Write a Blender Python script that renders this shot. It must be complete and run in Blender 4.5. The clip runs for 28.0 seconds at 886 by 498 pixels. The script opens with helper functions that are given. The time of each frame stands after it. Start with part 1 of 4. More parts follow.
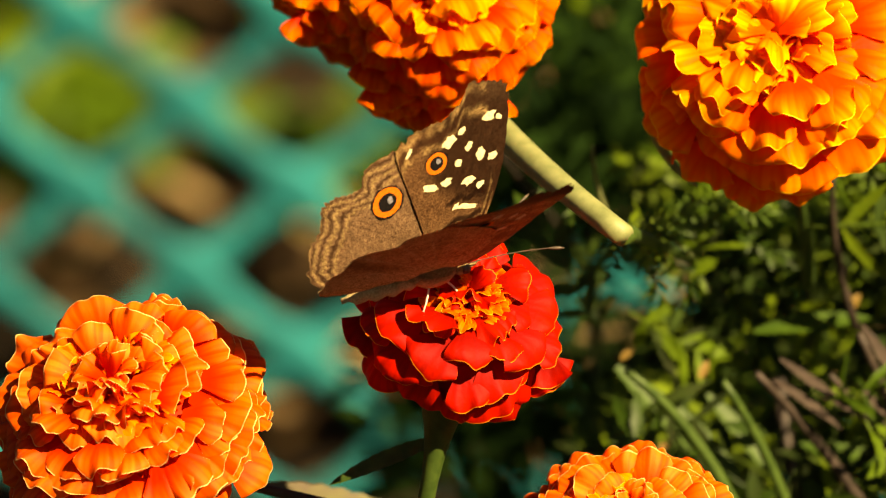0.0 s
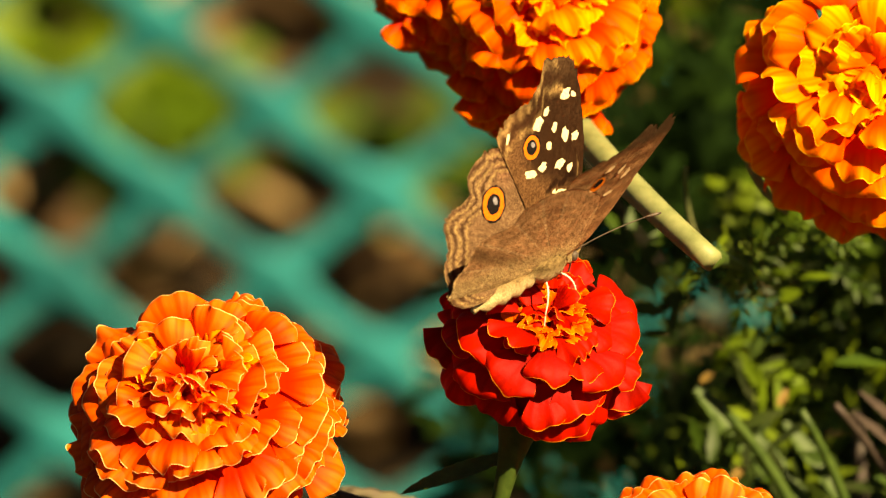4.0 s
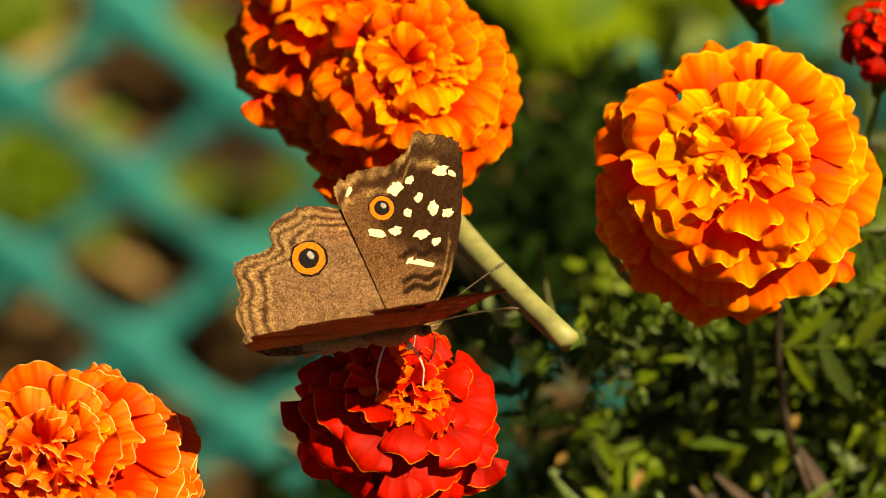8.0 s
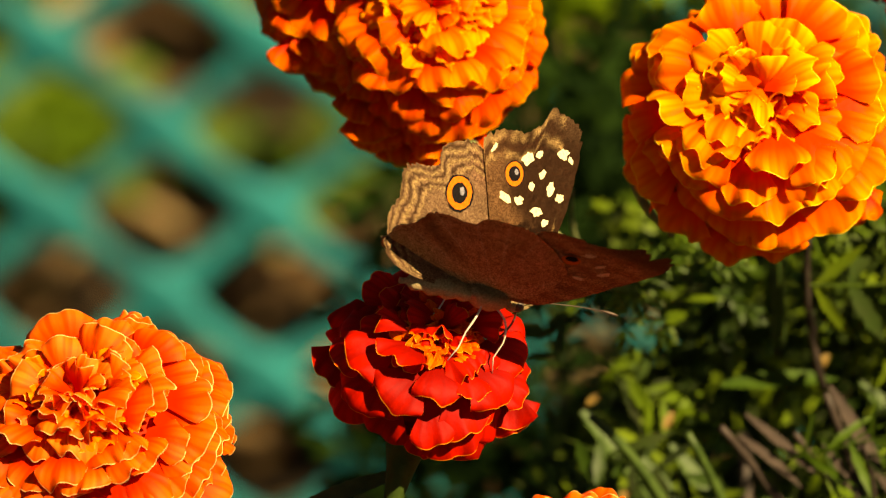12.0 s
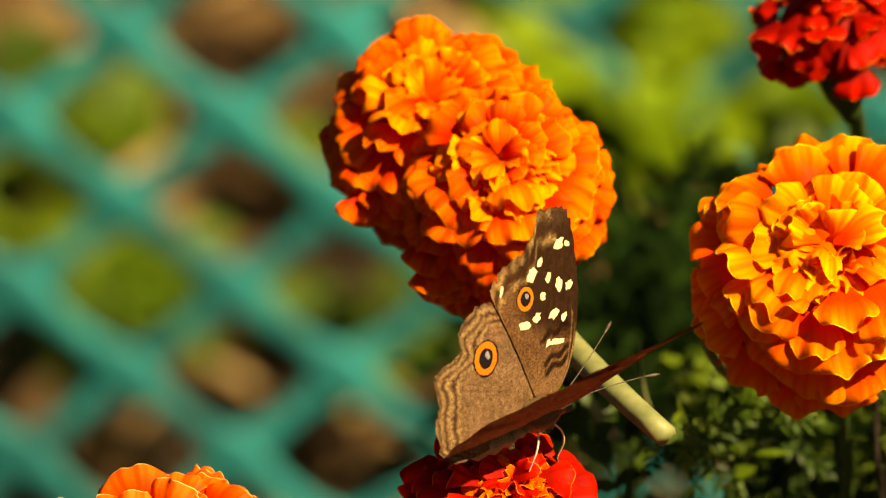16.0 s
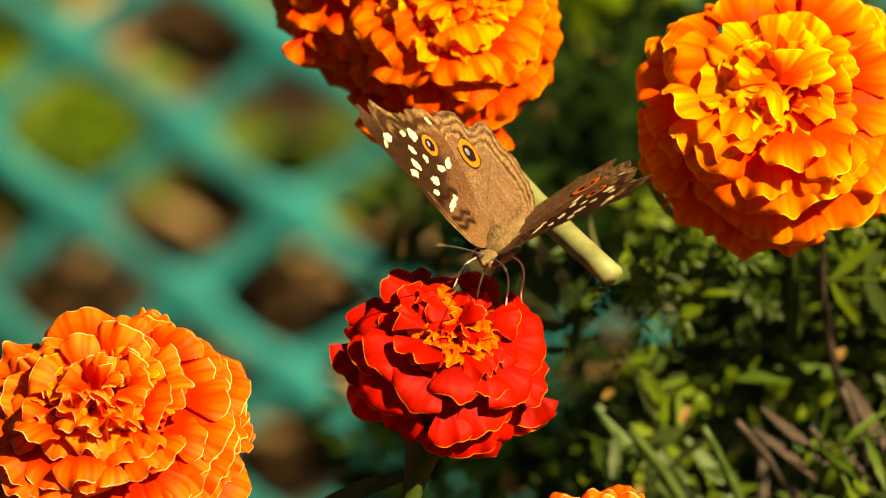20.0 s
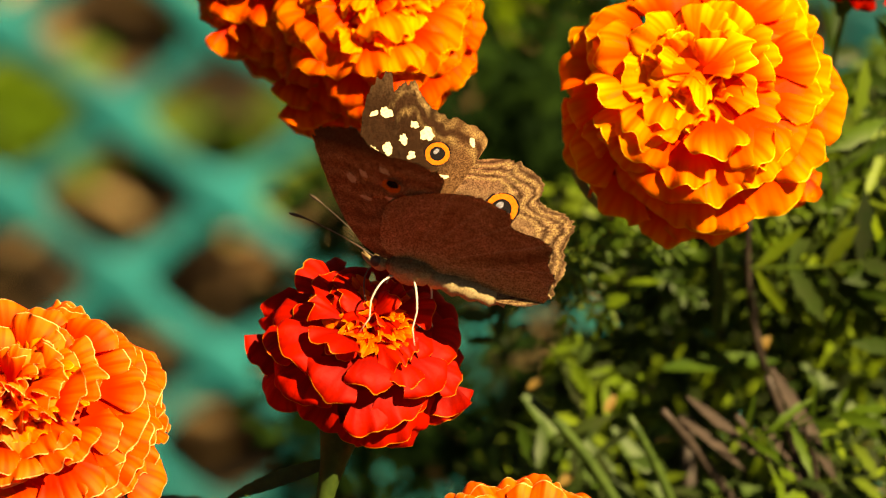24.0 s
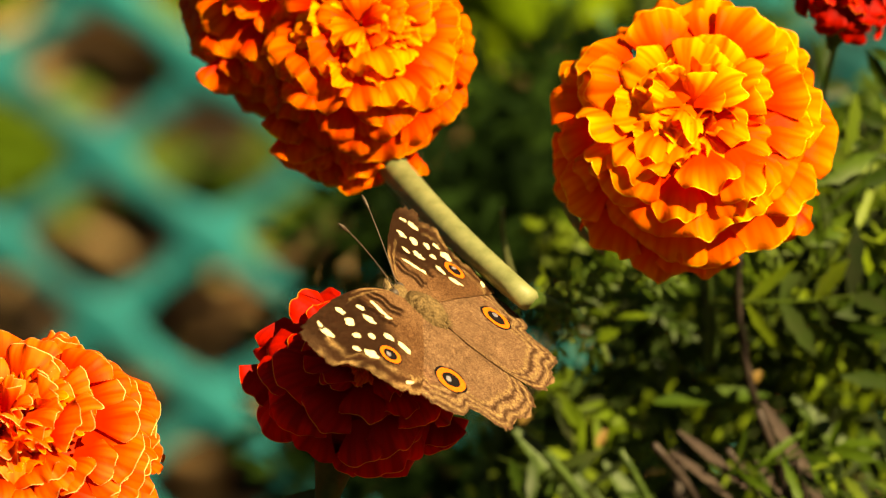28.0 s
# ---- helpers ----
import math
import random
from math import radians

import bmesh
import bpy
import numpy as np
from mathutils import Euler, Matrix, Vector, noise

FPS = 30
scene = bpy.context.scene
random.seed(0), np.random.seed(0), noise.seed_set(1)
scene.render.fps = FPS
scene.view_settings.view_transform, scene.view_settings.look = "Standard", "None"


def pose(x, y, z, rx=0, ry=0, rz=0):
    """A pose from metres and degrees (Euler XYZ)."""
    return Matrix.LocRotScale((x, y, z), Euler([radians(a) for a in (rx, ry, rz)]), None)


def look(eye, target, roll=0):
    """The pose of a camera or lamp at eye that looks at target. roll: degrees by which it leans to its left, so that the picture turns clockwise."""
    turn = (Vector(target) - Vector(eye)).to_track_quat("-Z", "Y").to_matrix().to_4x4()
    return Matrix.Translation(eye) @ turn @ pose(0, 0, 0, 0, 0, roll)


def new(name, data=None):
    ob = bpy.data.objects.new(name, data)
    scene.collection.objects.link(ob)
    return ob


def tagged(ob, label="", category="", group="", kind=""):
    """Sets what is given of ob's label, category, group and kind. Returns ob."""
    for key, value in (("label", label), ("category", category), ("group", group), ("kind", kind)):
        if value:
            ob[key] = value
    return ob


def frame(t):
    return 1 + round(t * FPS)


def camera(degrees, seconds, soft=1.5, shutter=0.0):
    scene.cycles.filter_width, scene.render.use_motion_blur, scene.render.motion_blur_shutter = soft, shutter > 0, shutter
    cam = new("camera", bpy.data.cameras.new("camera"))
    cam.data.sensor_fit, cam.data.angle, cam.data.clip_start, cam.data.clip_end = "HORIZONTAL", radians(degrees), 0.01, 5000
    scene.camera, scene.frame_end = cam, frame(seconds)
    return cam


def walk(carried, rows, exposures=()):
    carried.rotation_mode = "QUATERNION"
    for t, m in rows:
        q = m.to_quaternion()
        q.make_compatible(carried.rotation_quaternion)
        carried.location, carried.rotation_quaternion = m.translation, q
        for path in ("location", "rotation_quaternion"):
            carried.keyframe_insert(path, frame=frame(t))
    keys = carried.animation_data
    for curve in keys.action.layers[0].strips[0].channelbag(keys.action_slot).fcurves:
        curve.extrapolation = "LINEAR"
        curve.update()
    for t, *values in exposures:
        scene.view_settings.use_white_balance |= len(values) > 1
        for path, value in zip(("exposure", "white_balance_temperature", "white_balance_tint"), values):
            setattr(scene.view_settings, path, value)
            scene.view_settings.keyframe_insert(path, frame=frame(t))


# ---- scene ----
cam = camera(8.0, 28.0, 1.25)
EYE = Vector((0.0, 0.0, 0.95))
DOWN = 20.0                       # degrees by which the resting view looks down
VIEW = Matrix.Translation(EYE) @ pose(0, 0, 0, 90 - DOWN, 0, 0)
GROUND = -0.02                    # height of the soil
UNIT = 2 * math.tan(radians(4.0)) / 1568   # one grid unit of the view at one metre from the eye
# seconds; aim of the camera across and down; drift of the near plant; drift of the far plant; lean of the plants, degrees
DRIFT = [
    (0, 36, -137, -11, -17, -11, -20, -3.50),
    (0.5, -27, -125, -9, -15, -12, -21, -3.48),
    (1, 75, -108, -18, -18, -18, -24, -3.46),
    (1.5, 67, -77, -9, -18, -9, -23, -3.44),
    (2, 48, -143, -14, -14, -14, -15, -3.42),
    (2.5, 218, -131, -20, -17, -15, -28, -3.40),
    (4.5, 136, -126, 7, 10, 9, 3, 0.70),
    (5, 1, -150, 6, 12, 6, 7, 0.73),
    (5.5, -7, -235, 5, 13, 9, 7, 0.76),
    (6, -49, -255, 2, 18, 5, 13, 0.79),
    (6.5, -53, -293, 5, 23, 6, 18, 0.82),
    (7, -60, -83, 12, -1, 11, -2, 0.85),
    (7.5, -71, -2, 11, 4, 9, -1, 0.82),
    (8, -68, 0, 5, 10, 6, 7, 0.80),
    (8.5, -72, 21, 7, -1, 8, 0, 0.60),
    (9, -49, 49, 0, 2, 5, 0, 0.40),
    (9.5, -43, 69, -1, -2, 2, -1, 0.20),
    (10, -28, -196, -1, 5, -1, 5, 0.10),
    (10.5, -20, -43, 1, -14, 2, -11, 0.05),
    (11, 0, 0, 0, 0, 0, 0, 0.00),
    (11.5, -8, -55, 6, 1, 2, 1, 0.02),
    (12, -14, -94, 2, 4, 1, 1, 0.03),
    (12.5, -10, -89, 0, 0, 1, -1, 0.05),
    (14.5, 144, -100, -2, -4, -9, -9, 0.20),
    (15, 146, -106, -13, 5, -16, -2, 0.18),
    (15.5, 172, 38, -2, -9, -6, -24, 0.16),
    (16, 117, 189, -1, -4, -9, -11, 0.14),
    (16.5, 94, 214, -2, -8, -8, -15, 0.12),
    (17, 80, 78, -3, -1, -7, -3, 0.10),
    (17.5, 42, -51, -8, 2, -12, -6, 0.08),
    (18, 26, -10, -1, -2, -10, -11, 0.07),
    (18.5, 22, 73, -9, -8, -11, -20, 0.05),
    (19, 19, 87, -3, -9, -10, -19, 0.03),
    (19.5, 20, -40, -7, 3, -11, -9, 0.02),
    (20, 25, -91, -5, -3, -11, -13, 0.00),
    (20.5, 17, -85, 6, -8, -6, -11, -0.06),
    (22.5, 75, -88, -31, 7, -23, 1, -0.30),
    (23, 15, -92, -6, -11, -26, -6, -0.31),
    (23.5, -97, -100, -8, -6, -27, -6, -0.33),
    (24, -94, -118, -38, 6, -26, -2, -0.34),
    (24.5, -80, -115, 1, -9, -31, -2, -0.35),
    (25, -78, -92, -21, -7, -22, -6, -0.37),
    (25.5, -127, -23, -16, -4, -16, -13, -0.38),
    (26, -140, 31, -13, -8, -22, -9, -0.40),
    (26.5, -124, 43, -11, -11, -19, -7, -0.41),
    (27, -82, -11, -19, -11, -26, -14, -0.42),
    (27.5, -95, -45, -49, -3, -30, -14, -0.44),
    (28, -117, -48, -25, -11, -19, -11, -0.45),
]
# stops by which the clip's camera brightens or darkens its picture
EXPOSURE = ((0.0, 0.76), (1.0, 0.88), (2.5, 0.84), (5.0, 0.70), (6.0, 0.98), (7.0, 1.05), (8.0, 0.42), (9.0, 0.26), (10.0, 0.56), (11.0, 0.42), (12.5, 0.5), (14.5, 0.78), (15.0, 0.78), (16.0, 0.42), (17.0, 0.2), (18.0, 0.45), (19.0, 0.05), (20.0, 0.66), (22.5, 0.72), (25.0, 0.74), (26.0, 0.64), (28.0, 0.6))
cam.data.dof.use_dof = True
cam.data.dof.focus_distance = 0.995
cam.data.dof.aperture_fstop = 20.0
walk(cam, [(t, VIEW @ pose(0, 0, 0, math.degrees(math.atan(fy * UNIT)), math.degrees(math.atan(fx * UNIT)), 0)) for t, fx, fy, *rest in DRIFT],
     [(t, stops, 8600, 13) for t, stops in EXPOSURE])


def drift(t, near):
    """The lean and shift of a plant at t seconds, in grid units and degrees, gliding between the rows."""
    c = 3 if near else 5
    times = [r[0] for r in DRIFT]
    return [float(np.interp(t, times, [r[n] for r in DRIFT])) for n in (c, c + 1, 7)]


def sway(t, near, depth):
    """The move that carries a plant's things from where they rest to where the breeze has them at t seconds."""
    dx, dy, lean = drift(t, near)
    k = UNIT * depth
    return VIEW @ Matrix.Translation((dx * k, -dy * k, 0)) @ Matrix.Rotation(radians(-lean), 4, "Z") @ VIEW.inverted()


def spot(gx, gy, depth):
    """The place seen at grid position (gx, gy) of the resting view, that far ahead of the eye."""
    return VIEW @ Vector(((gx - 784) * UNIT * depth, (441 - gy) * UNIT * depth, -depth))


def facing(x, y, toward):
    """A direction given by its right, up and toward-the-eye parts in the resting view."""
    return (VIEW.to_3x3() @ Vector((x, y, toward))).normalized()


# ---- light ----
SUN = Vector((0.53, -0.48, 0.70)).normalized()
world = bpy.data.worlds.new("sky")
scene.world = world
world.use_nodes = True
sky = world.node_tree.nodes.new("ShaderNodeTexSky")
sky.sky_type, sky.sun_disc = "NISHITA", False
sky.sun_elevation, sky.sun_rotation = math.asin(SUN.z), math.atan2(SUN.x, SUN.y)
world.node_tree.links.new(sky.outputs[0], world.node_tree.nodes["Background"].inputs[0])
world.node_tree.nodes["Background"].inputs[1].default_value = 0.021
sun = new("sun", bpy.data.lights.new("sun", "SUN"))
sun.data.energy, sun.data.angle, sun.data.color = 9.2, radians(0.5), (1.0, 0.87, 0.56)
sun.matrix_world = look(SUN * 5, (0, 0, 0))


# ---- materials ----
def shader(name, rough=0.6, bump=0.0, bump_scale=800.0, through_light=0.0, gloss=0.3):
    """A material with its colour still to be wired: returns it, its tree, and the socket that takes the colour."""
    m = bpy.data.materials.new(name)
    m.use_nodes = True
    t = m.node_tree
    p = t.nodes["Principled BSDF"]
    p.inputs["Roughness"].default_value = rough
    p.inputs["Specular IOR Level"].default_value = gloss
    mid = t.nodes.new("NodeReroute")
    t.links.new(mid.outputs[0], p.inputs["Base Color"])
    if through_light:
        tr, mix = t.nodes.new("ShaderNodeBsdfTranslucent"), t.nodes.new("ShaderNodeMixShader")
        mix.inputs[0].default_value = through_light
        t.links.new(mid.outputs[0], tr.inputs["Color"])
        t.links.new(p.outputs[0], mix.inputs[1])
        t.links.new(tr.outputs[0], mix.inputs[2])
        t.links.new(mix.outputs[0], t.nodes["Material Output"].inputs["Surface"])
    if bump:
        b, n = t.nodes.new("ShaderNodeBump"), grain(t, bump_scale, 4)
        b.inputs["Strength"].default_value = bump
        b.inputs["Distance"].default_value = 0.0004
        t.links.new(n, b.inputs["Height"])
        t.links.new(b.outputs[0], p.inputs["Normal"])
    return m, t, mid.inputs[0]


def grain(t, scale, detail=3.0, rough=0.6):
    co, n = t.nodes.new("ShaderNodeTexCoord"), t.nodes.new("ShaderNodeTexNoise")
    n.inputs["Scale"].default_value, n.inputs["Detail"].default_value, n.inputs["Roughness"].default_value = scale, detail, rough
    t.links.new(co.outputs["Object"], n.inputs["Vector"])
    return n.outputs["Fac"]


def ramp(t, fac, *stops):
    r = t.nodes.new("ShaderNodeValToRGB")
    e = r.color_ramp.elements
    while len(e) < len(stops):
        e.new(0.5)
    for el, (pos, col) in zip(e, stops):
        el.position, el.color = pos, (*col, 1)
    t.links.new(fac, r.inputs[0])
    return r.outputs[0]


def blend(t, fac, a, b, mode="MIX"):
    m = t.nodes.new("ShaderNodeMix")
    m.data_type, m.blend_type = "RGBA", mode
    for v, k in ((fac, 0), (a, 6), (b, 7)):
        if isinstance(v, (int, float)):
            m.inputs[k].default_value = v
        elif isinstance(v, tuple):
            m.inputs[k].default_value = (*v, 1)
        else:
            t.links.new(v, m.inputs[k])
    return m.outputs[2]


def attribute(t, name):
    a = t.nodes.new("ShaderNodeAttribute")
    a.attribute_name = name
    return a.outputs


def chance(t):
    return t.nodes.new("ShaderNodeObjectInfo").outputs["Random"]


def petal_material(name, deep, mid, light, rim, rim_power=1.0, at=0.5, lip=0.6, claw=0.72):
    """Petal: from deep at the claw to light at the lip, streaked along, with a paler rim."""
    m, t, col = shader(name, 0.6, 0.25, 900, 0.23, 0.10)
    tone = t.nodes.new("ShaderNodeMath")
    tone.operation = "MULTIPLY_ADD"
    t.links.new(chance(t), tone.inputs[0])
    tone.inputs[1].default_value = 0.65
    t.links.new(attribute(t, "tone")["Fac"], tone.inputs[2])
    body = ramp(t, tone.outputs[0], (0.0, deep), (at, mid), (1.0, light))
    along = attribute(t, "along")["Fac"]
    body = blend(t, ramp(t, along, (0.4, (0, 0, 0)), (1.0, (lip,) * 3)), body, light)
    # claw reddened: its own deep tone, plus the shadow between petal layers
    body = blend(t, ramp(t, along, (0.3, (0.75, 0.75, 0.75)), (claw, (0, 0, 0))), body, deep)
    body = blend(t, ramp(t, attribute(t, "streak")["Fac"], (0.3, (0, 0, 0)), (0.8, (0.5, 0.5, 0.5))), body, deep)
    body = blend(t, ramp(t, grain(t, 260, 3), (0.52, (0, 0, 0)), (0.88, (0.3, 0.3, 0.3))), body, mid)
    edge = ramp(t, attribute(t, "rim")["Fac"], (0.52, (0, 0, 0)), (0.88, (rim_power,) * 3))
    t.links.new(blend(t, edge, body, rim), col)
    return m


def plant_material(name, dark, mid, light, scale=120, rough=0.5, through_light=0.2, gloss=0.2):
    m, t, col = shader(name, rough, 0.3, 600, through_light, gloss)
    body = ramp(t, chance(t), (0.0, dark), (0.5, mid), (1.0, light))
    t.links.new(blend(t, ramp(t, grain(t, scale, 4), (0.3, (0, 0, 0)), (0.75, (0.6, 0.6, 0.6))), body, dark), col)
    return m


def plain_material(name, a, b, scale=400, rough=0.6, through_light=0.0, bump=0.2, gloss=0.3):
    m, t, col = shader(name, rough, bump, scale * 1.5, through_light, gloss)
    t.links.new(ramp(t, grain(t, scale, 4), (0.3, a), (0.7, b)), col)
    return m


def fur_material(name):
    """Body hair: olive-brown on the back, cream-buff on the belly."""
    m, t, col = shader(name, 0.9, 0.8, 4500, 0, 0.1)
    co, xyz = t.nodes.new("ShaderNodeTexCoord"), t.nodes.new("ShaderNodeSeparateXYZ")
    t.links.new(co.outputs["Object"], xyz.inputs[0])
    up = t.nodes.new("ShaderNodeMapRange")
    up.inputs["From Min"].default_value, up.inputs["From Max"].default_value = -0.0004, 0.0010
    t.links.new(xyz.outputs[2], up.inputs["Value"])
    back = ramp(t, grain(t, 3000, 4), (0.3, (0.10, 0.062, 0.026)), (0.7, (0.26, 0.17, 0.075)))
    belly = ramp(t, grain(t, 3000, 4), (0.3, (0.28, 0.19, 0.09)), (0.7, (0.56, 0.42, 0.22)))
    t.links.new(blend(t, up.outputs[0], belly, back), col)
    return m


def wing_material(name):
    """Wing membrane: the scales' pattern is carried by the mesh, broken up by fine grain."""
    m, t, col = shader(name, 0.8, 0.35, 2500, 0.30, 0.03)
    thin = next(n for n in t.nodes if n.bl_idname == "ShaderNodeBsdfTranslucent")
    t.links.remove(thin.inputs["Color"].links[0])
    thin.inputs["Color"].default_value = (0.31, 0.135, 0.075, 1)
    c = attribute(t, "scales")["Color"]
    speck = ramp(t, grain(t, 4200, 2, 0.8), (0.42, (0.36, 0.32, 0.28)), (0.58, (1.55, 1.52, 1.46)))
    t.links.new(blend(t, 0.9, c, speck, "MULTIPLY"), col)
    return m


M_ORANGE = petal_material("petal_orange", (0.50, 0.009, 0.001), (0.86, 0.050, 0.005), (0.97, 0.205, 0.024), (0.98, 0.66, 0.24), 1.0, 0.55, 0.6)
M_FLAME = petal_material("petal_flame", (0.52, 0.006, 0.001), (0.89, 0.042, 0.001), (0.98, 0.32, 0.004), (0.98, 0.48, 0.02), 0.8, 0.57, 0.44)
M_GOLD = petal_material("petal_gold", (0.74, 0.022, 0.001), (0.93, 0.095, 0.001), (0.98, 0.41, 0.003), (0.98, 0.64, 0.06), 1.0, 0.56, 0.6, 0.9)
M_RED = petal_material("petal_red", (0.20, 0.002, 0.001), (0.46, 0.0045, 0.002), (0.64, 0.010, 0.004), (0.95, 0.30, 0.03), 0.9)
M_FLORET = petal_material("floret_yellow", (0.76, 0.07, 0.002), (0.92, 0.20, 0.004), (0.97, 0.36, 0.008), (0.98, 0.58, 0.05))
M_EMBER = petal_material("floret_ember", (0.70, 0.03, 0.002), (0.88, 0.095, 0.004), (0.95, 0.24, 0.008), (0.97, 0.46, 0.06))
M_COAL = petal_material("floret_coal", (0.58, 0.012, 0.002), (0.80, 0.045, 0.003), (0.93, 0.15, 0.006), (0.97, 0.46, 0.05), 0.9)
M_STEM = plain_material("green_stem", (0.025, 0.05, 0.008), (0.06, 0.10, 0.018), 300, 0.5, 0.1)
M_STEM_PALE = plain_material("pale_stem", (0.15, 0.17, 0.065), (0.26, 0.27, 0.115), 300, 0.5, 0.1)
M_TWIG = plain_material("purple_brown_stem", (0.020, 0.013, 0.010), (0.055, 0.038, 0.030), 300, 0.6)
M_LEAF = plant_material("marigold_leaf", (0.008, 0.022, 0.002), (0.054, 0.102, 0.006), (0.17, 0.245, 0.013))
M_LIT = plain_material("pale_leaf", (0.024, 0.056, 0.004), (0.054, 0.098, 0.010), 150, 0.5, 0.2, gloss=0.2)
M_AGED = plain_material("purple_brown_leaf", (0.024, 0.015, 0.012), (0.066, 0.046, 0.036), 160, 0.7, 0.12, gloss=0.15)
M_TURNED = plain_material("turning_leaf", (0.085, 0.05, 0.042), (0.14, 0.145, 0.035), 70, 0.6, 0.2)
M_YELLOWED = plain_material("yellowed_leaf", (0.13, 0.075, 0.014), (0.24, 0.15, 0.03), 200, 0.6, 0.15)
# leaf green taken nearly to black, painting in the bush's deep shade
M_LEAF_SHADED = plant_material("shaded_leaf", (0.003, 0.009, 0.002), (0.006, 0.017, 0.003), (0.015, 0.036, 0.005), rough=0.85, gloss=0.04)
M_WEED = plant_material("weed_leaf", (0.022, 0.048, 0.003), (0.060, 0.112, 0.005), (0.125, 0.195, 0.01), 60)
M_LIME = plant_material("lime_leaf", (0.065, 0.12, 0.005), (0.125, 0.205, 0.008), (0.20, 0.29, 0.014), 60)
# dark and bright teal patches put dappled sunlight into the colour
M_NET = plain_material("teal_plastic", (0.004, 0.046, 0.053), (0.011, 0.26, 0.28), 22, 0.55, 0.05, 0.1, 0.12)
M_SOIL = plain_material("dark_soil", (0.003, 0.0025, 0.0015), (0.018, 0.012, 0.007), 25, 0.95, 0, 0.6, 0.1)
M_WING = wing_material("wing_scales")
M_CREAM = plain_material("cream_scales", (0.62, 0.50, 0.26), (0.84, 0.74, 0.46), 2500, 0.8, gloss=0.05)
M_DUST = plain_material("dusty_scales", (0.50, 0.33, 0.18), (0.70, 0.52, 0.31), 2500, 0.8, gloss=0.03)
M_RING = plain_material("orange_scales", (0.45, 0.096, 0.010), (0.63, 0.160, 0.020), 2500, 0.8, gloss=0.03)
M_BLACK = plain_material("black_scales", (0.006, 0.005, 0.005), (0.014, 0.010, 0.010), 2500, 0.8, gloss=0.02)
M_GLINT = plain_material("violet_white_scales", (0.06, 0.055, 0.065), (0.28, 0.26, 0.30), 2500, 0.5)
M_FUR = fur_material("olive_brown_fur")
M_LEG = plain_material("pale_leg", (0.55, 0.45, 0.32), (0.78, 0.70, 0.58), 2000, 0.5)
M_FEELER = plain_material("dark_feeler", (0.03, 0.02, 0.015), (0.12, 0.085, 0.06), 2000, 0.5)


# ---- makers ----
def smooth(me):
    me.polygons.foreach_set("use_smooth", [True] * len(me.polygons))


def mesh_of(name, verts, faces, material, attrs=()):
    me = bpy.data.meshes.new(name)
    me.from_pydata([tuple(v) for v in verts], [], faces)
    me.materials.append(material)
    for key, values in attrs:
        me.attributes.new(key, "FLOAT", "POINT").data.foreach_set("value", values)
    smooth(me)
    return me


def part(name, me, parent, m=None, label=""):
    """Link a mesh, or a bmesh's mesh, as one part under a thing or a part."""
    ob = new(name, me)
    ob.parent = parent
    if m is not None:
        ob.matrix_basis = m
    return tagged(ob, label)


def thing(name, m, label, category, group="", kind=""):
    return_ob = new(name)
    return_ob.empty_display_size = 0.01
    return_ob.matrix_basis = m
    return tagged(return_ob, label, category, group, kind)


def tube_data(points, radii, sides=8):
    """Rings along a path, closed at both ends."""
    pts = [Vector(p) for p in points]
    verts, faces = [], []
    side = None
    for i, p in enumerate(pts):
        d = (pts[min(i + 1, len(pts) - 1)] - pts[max(i - 1, 0)]).normalized()
        if side is None:
            side = d.cross(Vector((0.31, 0.12, 0.94))).normalized()
        side = (side - d * side.dot(d)).normalized()
        up = d.cross(side)
        for k in range(sides):
            a = 2 * math.pi * k / sides
            verts.append(p + (side * math.cos(a) + up * math.sin(a)) * radii[i])
    for i in range(len(pts) - 1):
        for k in range(sides):
            a, b = i * sides + k, i * sides + (k + 1) % sides
            faces.append((a, b, b + sides, a + sides))
    faces.append(tuple(range(sides))[::-1])
    faces.append(tuple(range((len(pts) - 1) * sides, len(pts) * sides)))
    return verts, faces


def tube(name, points, radii, material, sides=8):
    if isinstance(radii, (int, float)):
        radii = [radii] * len(points)
    return mesh_of(name, *tube_data(points, radii, sides), material)


def bow(a, b, c, n=10):
    """A bent path from a by b to c."""
    a, b, c = Vector(a), Vector(b), Vector(c)
    return [a * (1 - s) ** 2 + b * 2 * s * (1 - s) + c * s * s for s in (i / n for i in range(n + 1))]


def ovoid(name, radii, material, rings=10, sides=14, rough=0.0, seed=0):
    """An egg along x, its outline roughened."""
    verts, faces = [], []
    for i in range(rings + 1):
        a = math.pi * i / rings
        for k in range(sides):
            b = 2 * math.pi * k / sides
            v = Vector((math.cos(a), math.sin(a) * math.cos(b), math.sin(a) * math.sin(b)))
            v *= 1 + rough * noise.noise(v * 3 + Vector((seed, 0, 0)))
            verts.append((v.x * radii[0], v.y * radii[1], v.z * radii[2]))
    for i in range(rings):
        for k in range(sides):
            a, b = i * sides + k, i * sides + (k + 1) % sides
            faces.append((a, b, b + sides, a + sides))
    return mesh_of(name, verts, faces, material)


# ---- marigold flowers ----
US = [math.sin(math.pi / 2 * i / 17) for i in range(-17, 18)]
VS = (0, 0.16, 0.32, 0.47, 0.60, 0.71, 0.80, 0.87, 0.915, 0.95, 1)


